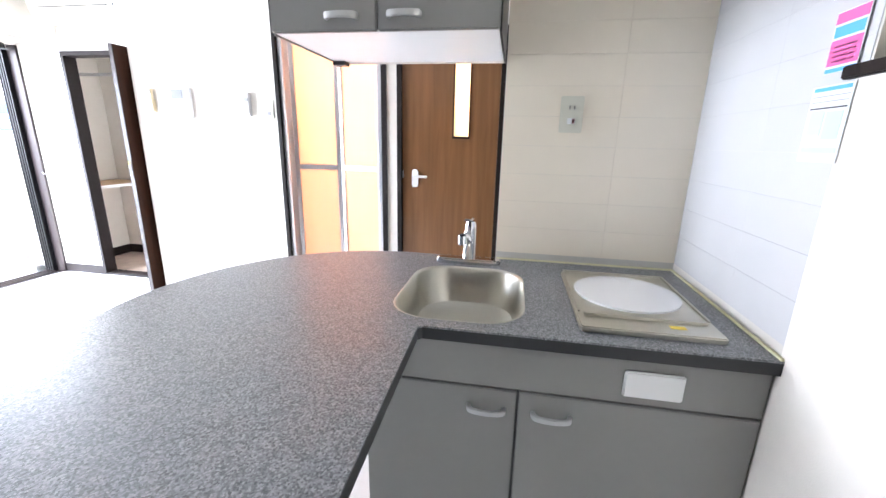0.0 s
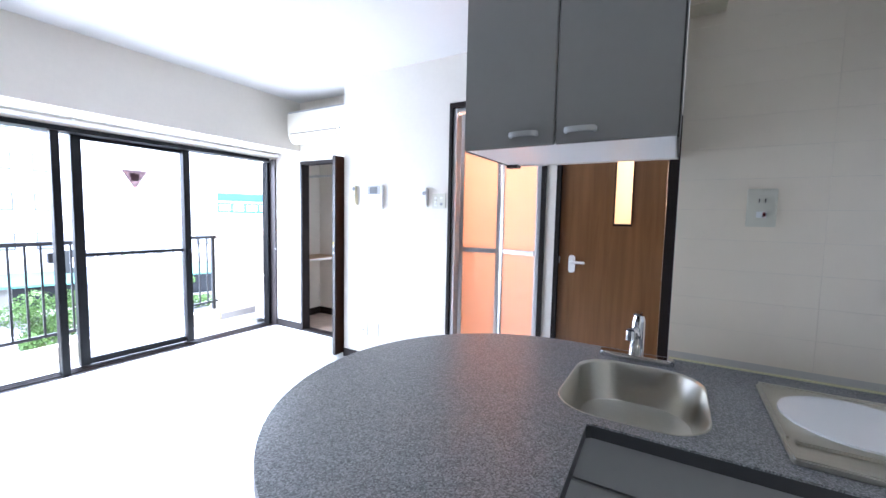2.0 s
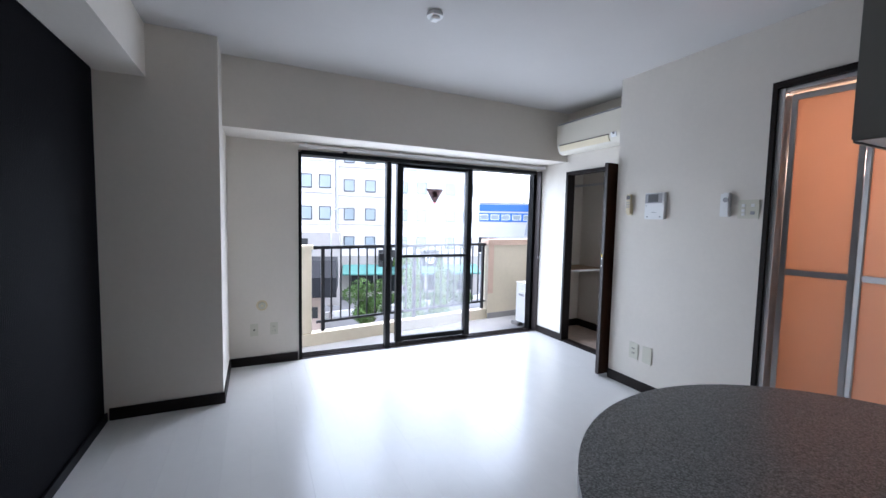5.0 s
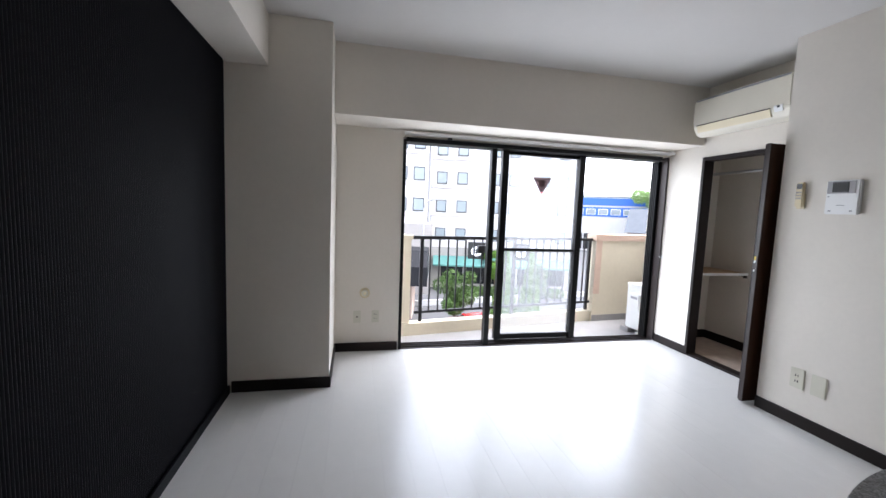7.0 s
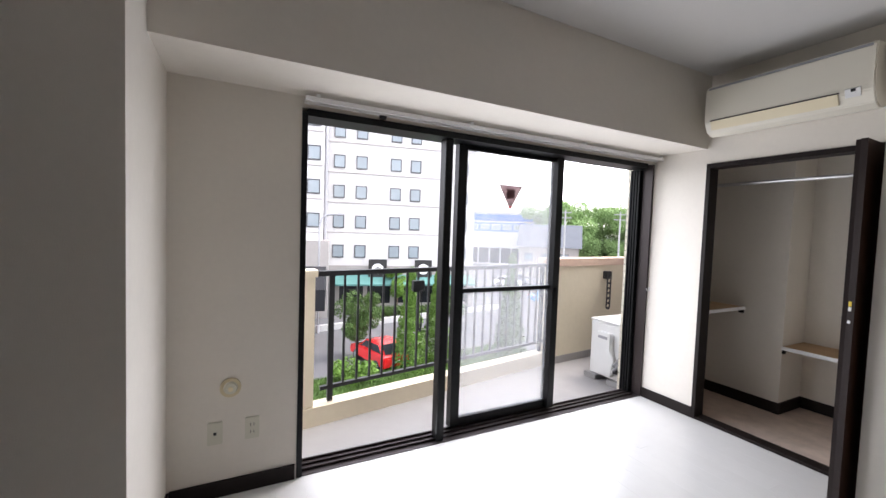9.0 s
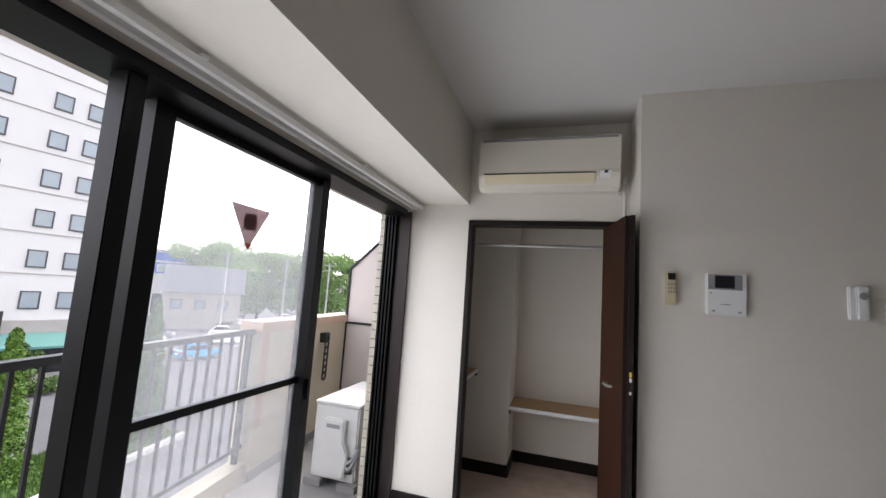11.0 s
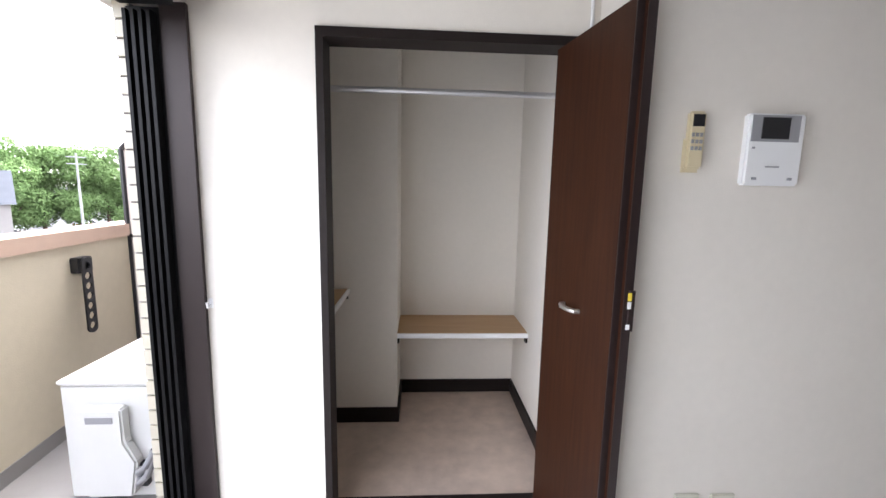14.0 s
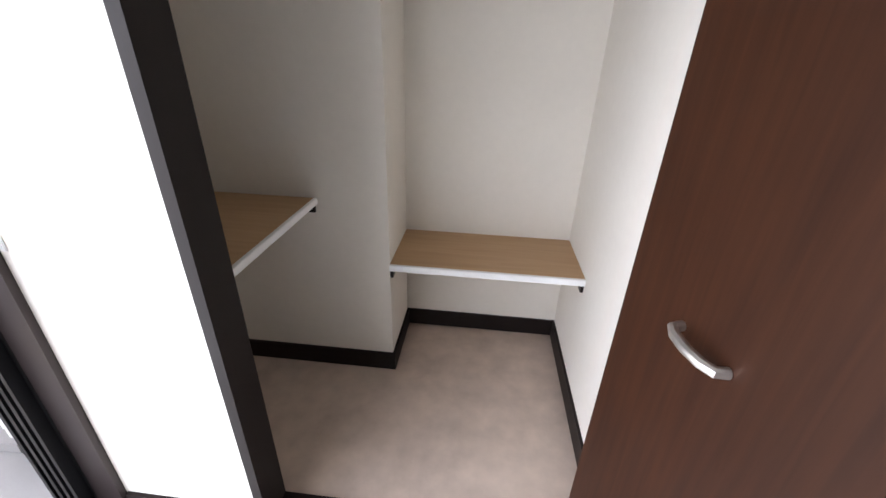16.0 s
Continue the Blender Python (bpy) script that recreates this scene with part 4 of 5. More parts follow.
pi = thing("balcony_pillar", (line_x(0.05), 0.05, ZB), "cream end pier of the balcony railing", "pier", kind="structure")
part("shaft", slanted(-0.3, 0.12, -0.05, 0.1, 0.03, 1.05), M_STUCCO, pi)
part("cap", slanted(-0.32, 0.14, -0.06, 0.115, 1.05, 1.1), M_STUCCO, pi)
rl = thing("railing", (line_x(1.5), 1.5, 0.03), "dark metal balcony railing with upright bars", "railing")


def rail_bar(y0, y1, z0, z1, half, m=M_RAIL):
    return slanted(y0, y1, -half, half, z0, z1)


part("top_rail", rail_bar(0.14, 2.88, 1.05, 1.09, 0.028), M_RAIL, rl)
part("bottom_rail", rail_bar(0.18, 2.88, 0.13, 0.16, 0.016), M_RAIL, rl)
for y in (0.26, 1.56, 2.82):
    part("post", rail_bar(y - 0.022, y + 0.022, 0.03, 1.05, 0.02), M_RAIL, rl)
y = 0.37
while y < 2.78:
    if abs(y - 1.56) > 0.05:
        part("bar", rail_bar(y - 0.009, y + 0.009, 0.16, 1.05, 0.009), M_RAIL, rl)
    y += 0.118


def hanger(y, fold, label):
    x = par_x(y) if y > 2.9 else line_x(y) + 0.03
    t = thing("laundry_bracket", (x, y, 0.95), label, "laundry bracket", "laundry brackets")
    part("mount", box(x, x + 0.06, y - 0.055, y + 0.055, 0.88, 0.98, bevel=0.006), M_RAIL, t)
    if not fold:
        pts = [(x + 0.05, 0.9), (x + 0.055, 0.6), (x + 0.075, 0.53), (x + 0.105, 0.53), (x + 0.12, 0.6), (x + 0.115, 0.9)]
        part("arm", sweep([(px, y, pz) for px, pz in pts], 0.009, 8), M_RAIL, t, "thin looped hanging arm", smooth=True)
        return
    bm = bmesh.new()
    outer = rounded(0, 0, 0.075, 0.5, 0.036)
    es = []
    loops = [outer] + [[(0.024 * math.cos(a), -0.2 + 0.066 * k + 0.024 * math.sin(a)) for a in (2 * math.pi * j / 14 for j in range(14))] for k in range(7)]
    for lp in loops:
        vs = [bm.verts.new((x + 0.075, y - 0.01 + u, 0.73 + v)) for u, v in lp]
        es += [bm.edges.new((vs[i], vs[(i + 1) % len(vs)])) for i in range(len(vs))]
    bmesh.ops.triangle_fill(bm, edges=es, use_beauty=True)
    r = bmesh.ops.extrude_face_region(bm, geom=list(bm.faces))
    bmesh.ops.translate(bm, verts=[v for v in r["geom"] if isinstance(v, bmesh.types.BMVert)], vec=(-0.012, 0, 0))
    bmesh.ops.recalc_face_normals(bm, faces=bm.faces)
    part("arm", bm, M_RAIL, t, "perforated hanging arm")


hanger(3.93, True, "dark folded laundry pole bracket with round holes on the parapet")
hanger(1.05, False, "dark folded laundry pole bracket on the railing")

pt = thing("balcony_partition", (-5.0, 4.5, ZB), "pale board balcony partition in a dark frame", "partition", kind="structure")
shape = [(-4.5, ZB + 0.04), (-5.62, ZB + 0.04), (-5.62, 1.715), (-5.15, 2.16), (-4.5, 2.16)]
part("board", prism(shape, "y", 4.5, 4.51), M_BOARD, pt)
for a, b in zip(shape[1:4], shape[2:5]):
    part("frame_bar", sweep([(a[0], 4.492, a[1]), (b[0], 4.492, b[1])], 0.018, 6), M_RAIL, pt)
part("frame_bar", box(-5.62, -4.5, 4.48, 4.498, 1.045, 1.07), M_RAIL, pt)


def outdoor_unit():
    x0, x1, y0, y1, z0, z1 = -5.03, -4.62, 3.12, 3.92, -0.075, 0.53
    t = thing("outdoor_unit", (-4.75, 3.4, ZB), "white air conditioner outdoor unit standing on concrete blocks", "outdoor unit")
    part("casing", box(x0, x1, y0, y1, z0, z1 - 0.02, bevel=0.012), M_UNIT, t)
    part("top_cover", box(x0 - 0.006, x1 + 0.006, y0 - 0.006, y1 + 0.006, z1 - 0.022, z1, bevel=0.006), M_UNIT, t)
    cv = part("valve_cover", prism([(x0 + 0.12, z0 + 0.04), (x0 + 0.33, z0 + 0.04), (x0 + 0.36, z0 + 0.22), (x0 + 0.31, z0 + 0.32), (x0 + 0.31, z0 + 0.49), (x0 + 0.12, z0 + 0.49)], "y", y0 - 0.055, y0 + 0.002, bevel=0.01), M_UNIT, t)
    part("grip_recess", box(x0 + 0.15, x0 + 0.27, y0 - 0.058, y0 - 0.0552, z0 + 0.42, z0 + 0.45), M_GREYP, cv)
    part("fan_grille", rod((x0 - 0.004, y0 + 0.5, 0.22), (x0 + 0.004, y0 + 0.5, 0.22), 0.22, 32), M_GREYP, t, smooth=True)
    part("valve", box(x0 + 0.33, x0 + 0.385, y0 - 0.03, y0 - 0.002, z0 + 0.08, z0 + 0.2), M_DARK, t)
    for k in range(2):
        part("pipe", sweep([(x0 + 0.345, y0 - 0.02, z0 + 0.12 + 0.05 * k), (x0 + 0.38, y0 - 0.07, z0 + 0.13 + 0.05 * k), (x0 + 0.42, y0 - 0.08, z0 + 0.17 + 0.05 * k), (x0 + 0.45, y0 - 0.06, z0 + 0.26 + 0.03 * k)], 0.016), M_GREYP, t, smooth=True)
    for x in (x0 - 0.03, x1 - 0.13):
        b = thing("concrete_block", (x + 0.08, y0, ZB), "grey concrete block under the outdoor unit", "block", "unit blocks")
        part("block", box(x, x + 0.16, y0 - 0.05, y1 - 0.2, ZB, z0, bevel=0.004), M_CONCRETE, b)


outdoor_unit()
dc = thing("pipe_duct", (-4.485, 3.0, 0.1), "white vertical pipe cover on the outer wall", "pipe cover")
part("cover", box(-4.513, -4.457, 3.0, 3.06, 0.15, 2.0, bevel=0.008), M_UNIT, dc)
part("elbow", prism([(-4.513, 2.0), (-4.457, 2.0), (-4.457, 2.22), (-4.49, 2.22), (-4.513, 2.16)], "y", 2.995, 3.065), M_UNIT, dc)


# ---- outside ----
G = -6.3
M_ASPHALT = mat("asphalt", (0.085, 0.085, 0.088), 0.9, var=0.15, scale=1.2, fine=0.08, bump=0.2, bump_scale=30)
M_HOTEL = mat("pale_render", (0.52, 0.51, 0.495), 0.85, var=0.05, scale=0.8, bump=0.1, bump_scale=8)
M_HOTELBASE = mat("grey_stone", (0.30, 0.28, 0.26), 0.8, var=0.1, scale=2)
M_WINFRAME = mat("window_grey", (0.05, 0.05, 0.055), 0.5)
M_FARPANE = mat("far_glass", (0.24, 0.28, 0.3), 0.12, var=0.2, scale=0.6)
M_TEAL = mat("teal_awning", (0.07, 0.19, 0.17), 0.6, var=0.06)
M_SIGN = mat("black_sign", (0.012, 0.012, 0.012), 0.4)
M_SIGNWHITE = mat("sign_white", (0.8, 0.8, 0.8), 0.5)
M_ROOF = mat("black_roof_metal", (0.012, 0.012, 0.014), 0.6, spec=0.2)
M_BROWNWALL = mat("brown_wall", (0.34, 0.26, 0.21), 0.8)
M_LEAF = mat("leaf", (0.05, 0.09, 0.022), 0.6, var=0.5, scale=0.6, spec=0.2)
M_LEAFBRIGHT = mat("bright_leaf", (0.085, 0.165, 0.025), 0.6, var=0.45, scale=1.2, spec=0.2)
# Paler than the near leaves: distance haze is put into this colour.
M_LEAFHAZE = mat("hazed_far_leaf", (0.19, 0.29, 0.11), 0.7, var=0.5, scale=0.25, spec=0.1)
M_BARK = mat("bark", (0.12, 0.085, 0.06), 0.9, var=0.2)
M_GRASS = mat("grass", (0.065, 0.125, 0.022), 0.8, var=0.4, scale=3)
M_KERB = mat("kerb_concrete", (0.36, 0.36, 0.35), 0.85, var=0.1)
M_CARRED = mat("red_car_paint", (0.55, 0.02, 0.02), 0.25, coat=0.6, var=0.02)
M_CARWHITE = mat("white_car_paint", (0.75, 0.75, 0.75), 0.25, coat=0.6, var=0.02)
M_CARSILVER = mat("silver_car_paint", (0.4, 0.41, 0.43), 0.25, metal=0.5, coat=0.6, var=0.02)
M_CARBLUE = mat("light_blue_car_paint", (0.06, 0.32, 0.6), 0.25, coat=0.6, var=0.02)
M_CARGLASS = mat("car_glass", (0.02, 0.022, 0.025), 0.08)
M_TYRE = mat("tyre", (0.02, 0.02, 0.02), 0.8)
M_LAMPRED = mat("tail_lamp_red", (0.5, 0.01, 0.01), 0.2)
M_POLE = mat("galvanised_pole", (0.35, 0.35, 0.36), 0.5, metal=0.4)
M_BLUE = mat("blue_cladding", (0.03, 0.12, 0.45), 0.5)
M_ROOFGREY = mat("grey_roof_tile", (0.22, 0.23, 0.25), 0.7, var=0.12)
M_SLATE = mat("slate_roof", (0.08, 0.09, 0.105), 0.7, var=0.15)
M_LINE = mat("road_paint", (0.7, 0.7, 0.7), 0.8)

solid("ground", box(-2500, 2500, -2500, 2500, G - 1, G), M_ASPHALT, "grey asphalt ground of the street and car park", "ground")


def hotel():
    t = thing("hotel", (-39.8, 7.7, G), "pale six-storey hotel with rows of small square windows", "building", turn=78.2)
    up = -G
    w0, w1 = -0.9, 13.7
    part("wall", box(w0, w1, 0, 14, 0, 16.2 + up), M_HOTEL, t)
    part("wing_wall", box(-16, w0 - 0.25, -3.6, 14, 0.2 + up, 16.6 + up), M_HOTEL, t)
    part("wing_base", box(-16.3, w0 + 0.3, -4.2, 2, 0, 0.2 + up), M_HOTELBASE, t, "grey stone wing base")
    part("dark_opening", box(-12, w0 - 2.4, -4.25, -4.19, -1.5 + up, -0.3 + up), M_SIGN, t)
    part("drainpipe", rod((w0 - 0.1, -0.3, 0), (w0 - 0.1, -0.3, 16 + up), 0.17, 12), M_POLE, t, "grey drainpipe", smooth=True)
    part("parapet", box(w0 - 0.1, w1 + 0.15, -0.15, 14, 16.2 + up, 16.55 + up), M_HOTEL, t)
    rows = [-0.85 + 2.8 * k for k in range(6)]
    for z in rows:
        part("string_course", box(w0, w1 + 0.03, -0.05, 0, z + 1.72 + up, z + 1.80 + up), M_HOTELBASE, t)
        part("string_course", box(-16, w0 - 0.25, -3.65, -3.6, z + 1.72 + up, z + 1.80 + up), M_HOTELBASE, t)
    fr = {}
    for y, cols in ((0, (0.2, 2.25, 5.5, 7.45, 10.5, 12.4)), (-3.6, (-1.9, -3.5, -6.9, -8.6, -12, -13.7))):
        for u in cols:
            for z in rows[0 if y == 0 else 1:]:
                f = part("window", boxes((u - 0.52, u + 0.52, y - 0.09, y - 0.002, z - 0.62 + up, z - 0.52 + up), (u - 0.52, u + 0.52, y - 0.07, y - 0.002, z + 0.52 + up, z + 0.6 + up), (u - 0.52, u - 0.44, y - 0.07, y - 0.002, z - 0.52 + up, z + 0.52 + up), (u + 0.44, u + 0.52, y - 0.07, y - 0.002, z - 0.52 + up, z + 0.52 + up)), M_WINFRAME, t)
                part("pane", box(u - 0.44, u + 0.44, y - 0.03, y - 0.001, z - 0.52 + up, z + 0.52 + up), M_FARPANE, f)
    part("ground_band", box(w0 + 0.3, w1 + 0.05, -0.3, -0.005, 0, -2.2 + up), M_HOTELBASE, t, "grey ground floor band")
    for k in range(5):
        part("shop_window", box(0.4 + 2.6 * k, 2.6 + 2.6 * k, -0.34, -0.301, 0.5, -4.0 + up), M_CARGLASS, t)
    part("awning", prism([(-0.3, -3.05 + up), (-2.0, -3.75 + up), (-2.0, -3.9 + up), (-0.3, -3.3 + up)], "x", -0.4, 13.4), M_TEAL, t, "teal awning")
    for u in (3.9, 8.35):
        s = part("sign_panel", box(u - 0.85, u + 0.85, -0.75, -0.6, -3.4 + up, -1.55 + up), M_SIGN, t, "black sign panel")
        part("badge", prism([(u + 0.55 * math.cos(a), -2.45 + up + 0.5 * math.sin(a)) for a in (2 * math.pi * k / 24 for k in range(24))], "y", -0.77, -0.752), M_SIGNWHITE, s, "white round badge")
        part("badge_mark", boxes((u - 0.3, u + 0.3, -0.785, -0.772, -2.4 + up, -2.32 + up), (u - 0.3, u + 0.3, -0.785, -0.772, -2.62 + up, -2.54 + up), (u - 0.05, u + 0.05, -0.787, -0.774, -2.75 + up, -2.2 + up)), M_SIGN, s)


hotel()


def leaf_mesh(name, blobs, count, size, material, seed):
    """Small leaf clumps scattered through the shells of several blobs."""
    g = np.random.default_rng(seed)
    b = np.array(blobs, float)
    pick = g.integers(0, len(b), count)
    d = g.normal(size=(count, 3))
    d /= np.linalg.norm(d, axis=1)[:, None]
    rad = g.uniform(0.55, 1.08, (count, 1)) ** 0.6
    c = b[pick, :3] + d * rad * b[pick, 3:6]
    u = g.normal(size=(count, 3))
    u /= np.linalg.norm(u, axis=1)[:, None]
    v = np.cross(u, d + 0.3 * g.normal(size=(count, 3)))
    v /= np.linalg.norm(v, axis=1)[:, None] + 1e-6
    s = size * g.uniform(0.5, 1.3, (count, 1))
    quads = np.stack([c - u * s, c + v * s * 0.6, c + u * s, c - v * s * 0.6], axis=1).reshape(-1, 3)
    me = bpy.data.meshes.new(name)
    me.from_pydata(quads.tolist(), [], np.arange(count * 4).reshape(-1, 4).tolist())
    me.materials.append(material)
    return me


def plant(name, at, label, category, trunk_h, trunk_r, blobs, count, size, material, seed, group=""):
    t = thing(name, at, label, category, group, turn=0)
    tr = bmesh.new()
    sweepz = [(0.0, 0.0, 0.0), (0.05, 0.02, trunk_h * 0.5), (0.0, 0.06, trunk_h)]
    for a, b, r in zip(sweepz, sweepz[1:], (trunk_r, trunk_r * 0.75)):
        cyl(tr, a, b, r, 10, r * 0.75)
    for bl in blobs[:6]:
        cyl(tr, sweepz[-2], (bl[0] * 0.8, bl[1] * 0.8, bl[2]), trunk_r * 0.4, 6, trunk_r * 0.1)
    part("trunk", tr, M_BARK, t, smooth=True)
    cr_ = new("crown", leaf_mesh("crown", blobs, count, size, material, seed))
    cr_.parent = t
    return t


def round_blobs(r, h, n, seed):
    g = random.Random(seed)
    out = []
    for _ in range(n):
        a, k = g.uniform(0, 6.28), g.uniform(0, 0.75) * r
        s = g.uniform(0.32, 0.5) * r
        out.append((k * math.cos(a), k * math.sin(a), h * g.uniform(0.2, 0.88), s, s, s * 0.85))
    return out


def cone_blobs(r, h):
    return [(0, 0, h * (0.06 + 0.11 * k), r * (1 - 0.1 * k) * 0.95, r * (1 - 0.1 * k) * 0.95, h * 0.1) for k in range(9)]


far = [plant("tree", (0, 0, -60), "big round-crowned green tree beyond the car park", "tree", 5, 0.35, round_blobs(4.3, 15, 24, s), 16000, 0.2, M_LEAFHAZE, s, "tree line") for s in (1, 2, 3)]
g_ = random.Random(5)
spots = []
a = 27.0
while a < 50:
    d = g_.uniform(80, 96)
    spots.append((-3 - d * math.sin(radians(a)), d * math.cos(radians(a)), g_.uniform(0.8, 1.05)))
    a += g_.uniform(2.1, 3.3)
for i, (x, y, s) in enumerate(spots):
    m = pose(x, y, G - (1 - s) * 4, 0, 0, g_.uniform(0, 360))
    if i < 3:
        far[i].matrix_basis = m
    else:
        copy_thing(far[i % 3], m)

plant("conifer", (-21.6, 7.9, G), "tall bright green clipped conifer by the street", "tree", 0.6, 0.1, cone_blobs(1.15, 5.5), 15000, 0.06, M_LEAFBRIGHT, 11)
plant("conifer", (-22.0, 9.7, G), "tall green clipped conifer by the street", "tree", 0.6, 0.1, cone_blobs(1.1, 5.3), 13000, 0.06, M_LEAFBRIGHT, 12)
plant("conifer", (-21.8, 14.7, G), "tall dark green clipped conifer beside the car park", "tree", 0.6, 0.1, cone_blobs(1.15, 6.3), 15000, 0.07, M_LEAF, 17)
plant("shrub_tree", (-25.2, 5.9, G), "loose-leaved garden tree by the street", "tree", 1.2, 0.08, round_blobs(1.5, 4.2, 12, 21), 6500, 0.07, M_LEAF, 13)
plant("young_tree", (-37.2, 13.0, G), "light green street tree before the hotel", "tree", 1.6, 0.08, round_blobs(1.3, 4.2, 9, 22), 2600, 0.12, M_LEAFBRIGHT, 14)
plant("young_tree", (-36.0, 17.5, G), "light green street tree before the hotel awning", "tree", 1.6, 0.08, round_blobs(1.2, 3.9, 9, 23), 2400, 0.12, M_LEAF, 15)
for i, (x, y, l) in enumerate(((-34.5, 11.3, 4.0), (-33.6, 15.8, 4.0))):
    plant("hedge", (x, y, G), "low clipped green hedge before the hotel", "hedge", 0.4, 0.05, [(0.204 * k, 0.98 * k, 0.55, 0.6, 0.6, 0.5) for k in np.linspace(-l / 2, l / 2, 7)], 2600, 0.1, M_LEAF, 31 + i, "hedges")
plant("flower_bush", (-20.6, 4.6, G), "low spreading green bush on the lawn", "bush", 0.3, 0.04, round_blobs(1.2, 1.1, 8, 24), 2600, 0.08, M_LEAFBRIGHT, 16)


def grass():
    g = np.random.default_rng(8)
    n = 16000
    s, w = g.uniform(-6, 9, n), g.uniform(0, 3.4, n)
    x, y = -22.6 + 0.29 * -s * 0.6 + w, 7.0 + s
    h = g.uniform(0.08, 0.22, n)
    a = g.uniform(0, 6.28, n)
    p0 = np.stack([x - 0.03 * np.cos(a), y - 0.03 * np.sin(a), np.full(n, G + 0.1)], 1)
    p1 = np.stack([x + 0.03 * np.cos(a), y + 0.03 * np.sin(a), np.full(n, G + 0.1)], 1)
    p2 = np.stack([x + g.normal(0, 0.05, n), y + g.normal(0, 0.05, n), G + 0.1 + h], 1)
    me = bpy.data.meshes.new("grass")
    me.from_pydata(np.stack([p0, p1, p2], 1).reshape(-1, 3).tolist(), [], np.arange(n * 3).reshape(-1, 3).tolist())
    me.materials.append(M_GRASS)
    tagged(new("grass", me), "bright green lawn strip by the street", "grass", kind="stuff")


def strip(y0, y1, off0, off1):
    def lx(y):
        return -22.6 - 0.174 * (y - 7.0)
    return [(lx(y0) + off0, y0), (lx(y1) + off0, y1), (lx(y1) + off1, y1), (lx(y0) + off1, y0)]


solid("lawn_bed", prism(strip(1.0, 16.0, 0.0, 3.4), "z", G, G + 0.1), M_GRASS, "green lawn strip by the street", "lawn")
solid("kerb", prism(strip(1.0, 16.0, 3.4, 3.65), "z", G, G + 0.2), M_KERB, "pale concrete kerb of the lawn", "kerb")
solid("far_kerb", prism(strip(4.0, 26.0, -9.6, -9.3), "z", G, G + 0.45), M_KERB, "pale low wall along the hotel forecourt", "kerb")
grass()


def car(name, at, turn, paint, label):
    t = thing(name, at, label, "car", "cars" if paint != M_CARRED else "", turn=turn)
    low = [(-1.9, 0.3), (1.9, 0.3), (1.98, 0.55), (1.9, 0.78), (1.2, 0.93), (-1.75, 0.97), (-1.95, 0.85), (-1.97, 0.5)]
    part("body", prism(low, "y", -0.82, 0.82, bevel=0.05), paint, t, smooth=True)
    part("cabin", prism([(-1.72, 0.95), (0.95, 0.93), (0.3, 1.42), (-0.2, 1.5), (-1.2, 1.47)], "y", -0.7, 0.7, bevel=0.05), paint, t, smooth=True)
    for s in (-1, 1):
        part("side_window", prism([(-1.45, 0.99), (0.75, 0.98), (0.25, 1.36), (-1.15, 1.4)], "y", s * 0.70, s * 0.712), M_CARGLASS, t)
        part("tail_lamp", box(-1.99, -1.93, s * 0.68 - 0.1, s * 0.68 + 0.1, 0.68, 0.88), M_LAMPRED, t)
        part("headlight", box(1.9, 1.96, s * 0.6 - 0.14, s * 0.6 + 0.14, 0.62, 0.76), M_CARGLASS, t)
        for x in (-1.2, 1.2):
            w = part("wheel", rod((x, s * 0.84, 0.3), (x, s * 0.62, 0.3), 0.3, 20), M_TYRE, t, smooth=True)
            part("rim", rod((x, s * 0.85, 0.3), (x, s * 0.835, 0.3), 0.19, 16), M_CARSILVER, w, smooth=True)
    part("rear_window", prism([(-1.73, 1.0), (-1.3, 1.42), (-1.29, 1.43), (-1.75, 1.0)], "y", -0.58, 0.58), M_CARGLASS, t)
    part("windscreen", prism([(0.96, 0.95), (0.34, 1.4), (0.36, 1.41), (0.99, 0.96)], "y", -0.6, 0.6), M_CARGLASS, t)
    part("number_plate", box(-2.0, -1.985, -0.17, 0.17, 0.55, 0.67), M_SIGNWHITE, t)
    return t


car("car", (-23.6, 6.8, G), 192, M_CARRED, "red hatchback parked by the lawn")
car("car", (-36.3, 30.7, G), 75, M_CARBLUE, "light blue car parked in a marked bay")
wcar = car("car", (-48, 34, G), 30, M_CARWHITE, "white car parked in the car park")
scar = car("car", (-50, 37, G), 30, M_CARSILVER, "silver car parked in the car park")
for i in range(14):
    copy_thing((wcar, scar)[i % 3 == 1], pose(-42 - 2.2 * i + 6 * (i % 2), 39 + 2.4 * i + 8 * (i % 2), G, 0, 0, 40 + 20 * (i % 2)))


def canopy():
    t = thing("entrance_canopy", (-28.5, 2.0, G), "brown-walled gateway with a black sloped metal roof", "canopy", turn=78.2)
    part("wall", box(-3.2, 1.6, -0.5, 3.0, 0, 2.6), M_BROWNWALL, t)
    part("roof", prism([(-1.6, 2.6), (4.2, 2.6), (4.2, 3.9), (2.6, 4.9), (-0.4, 4.9), (-1.6, 3.9)], "x", -4.5, 2.6), M_ROOF, t, "black sloped roof")
    part("fascia", box(-4.5, 2.65, -1.66, -1.605, 2.6, 3.9), M_ROOF, t)
    s = part("sign_panel", box(-1.6, 1.4, -0.6, -0.505, 1.0, 1.75), M_SIGN, t, "black sign panel")
    for k in range(4):
        part("letter_bar", box(-1.3 + 0.5 * k, -1.0 + 0.5 * k, -0.625, -0.602, 1.3, 1.5), M_SIGNWHITE, s)


canopy()


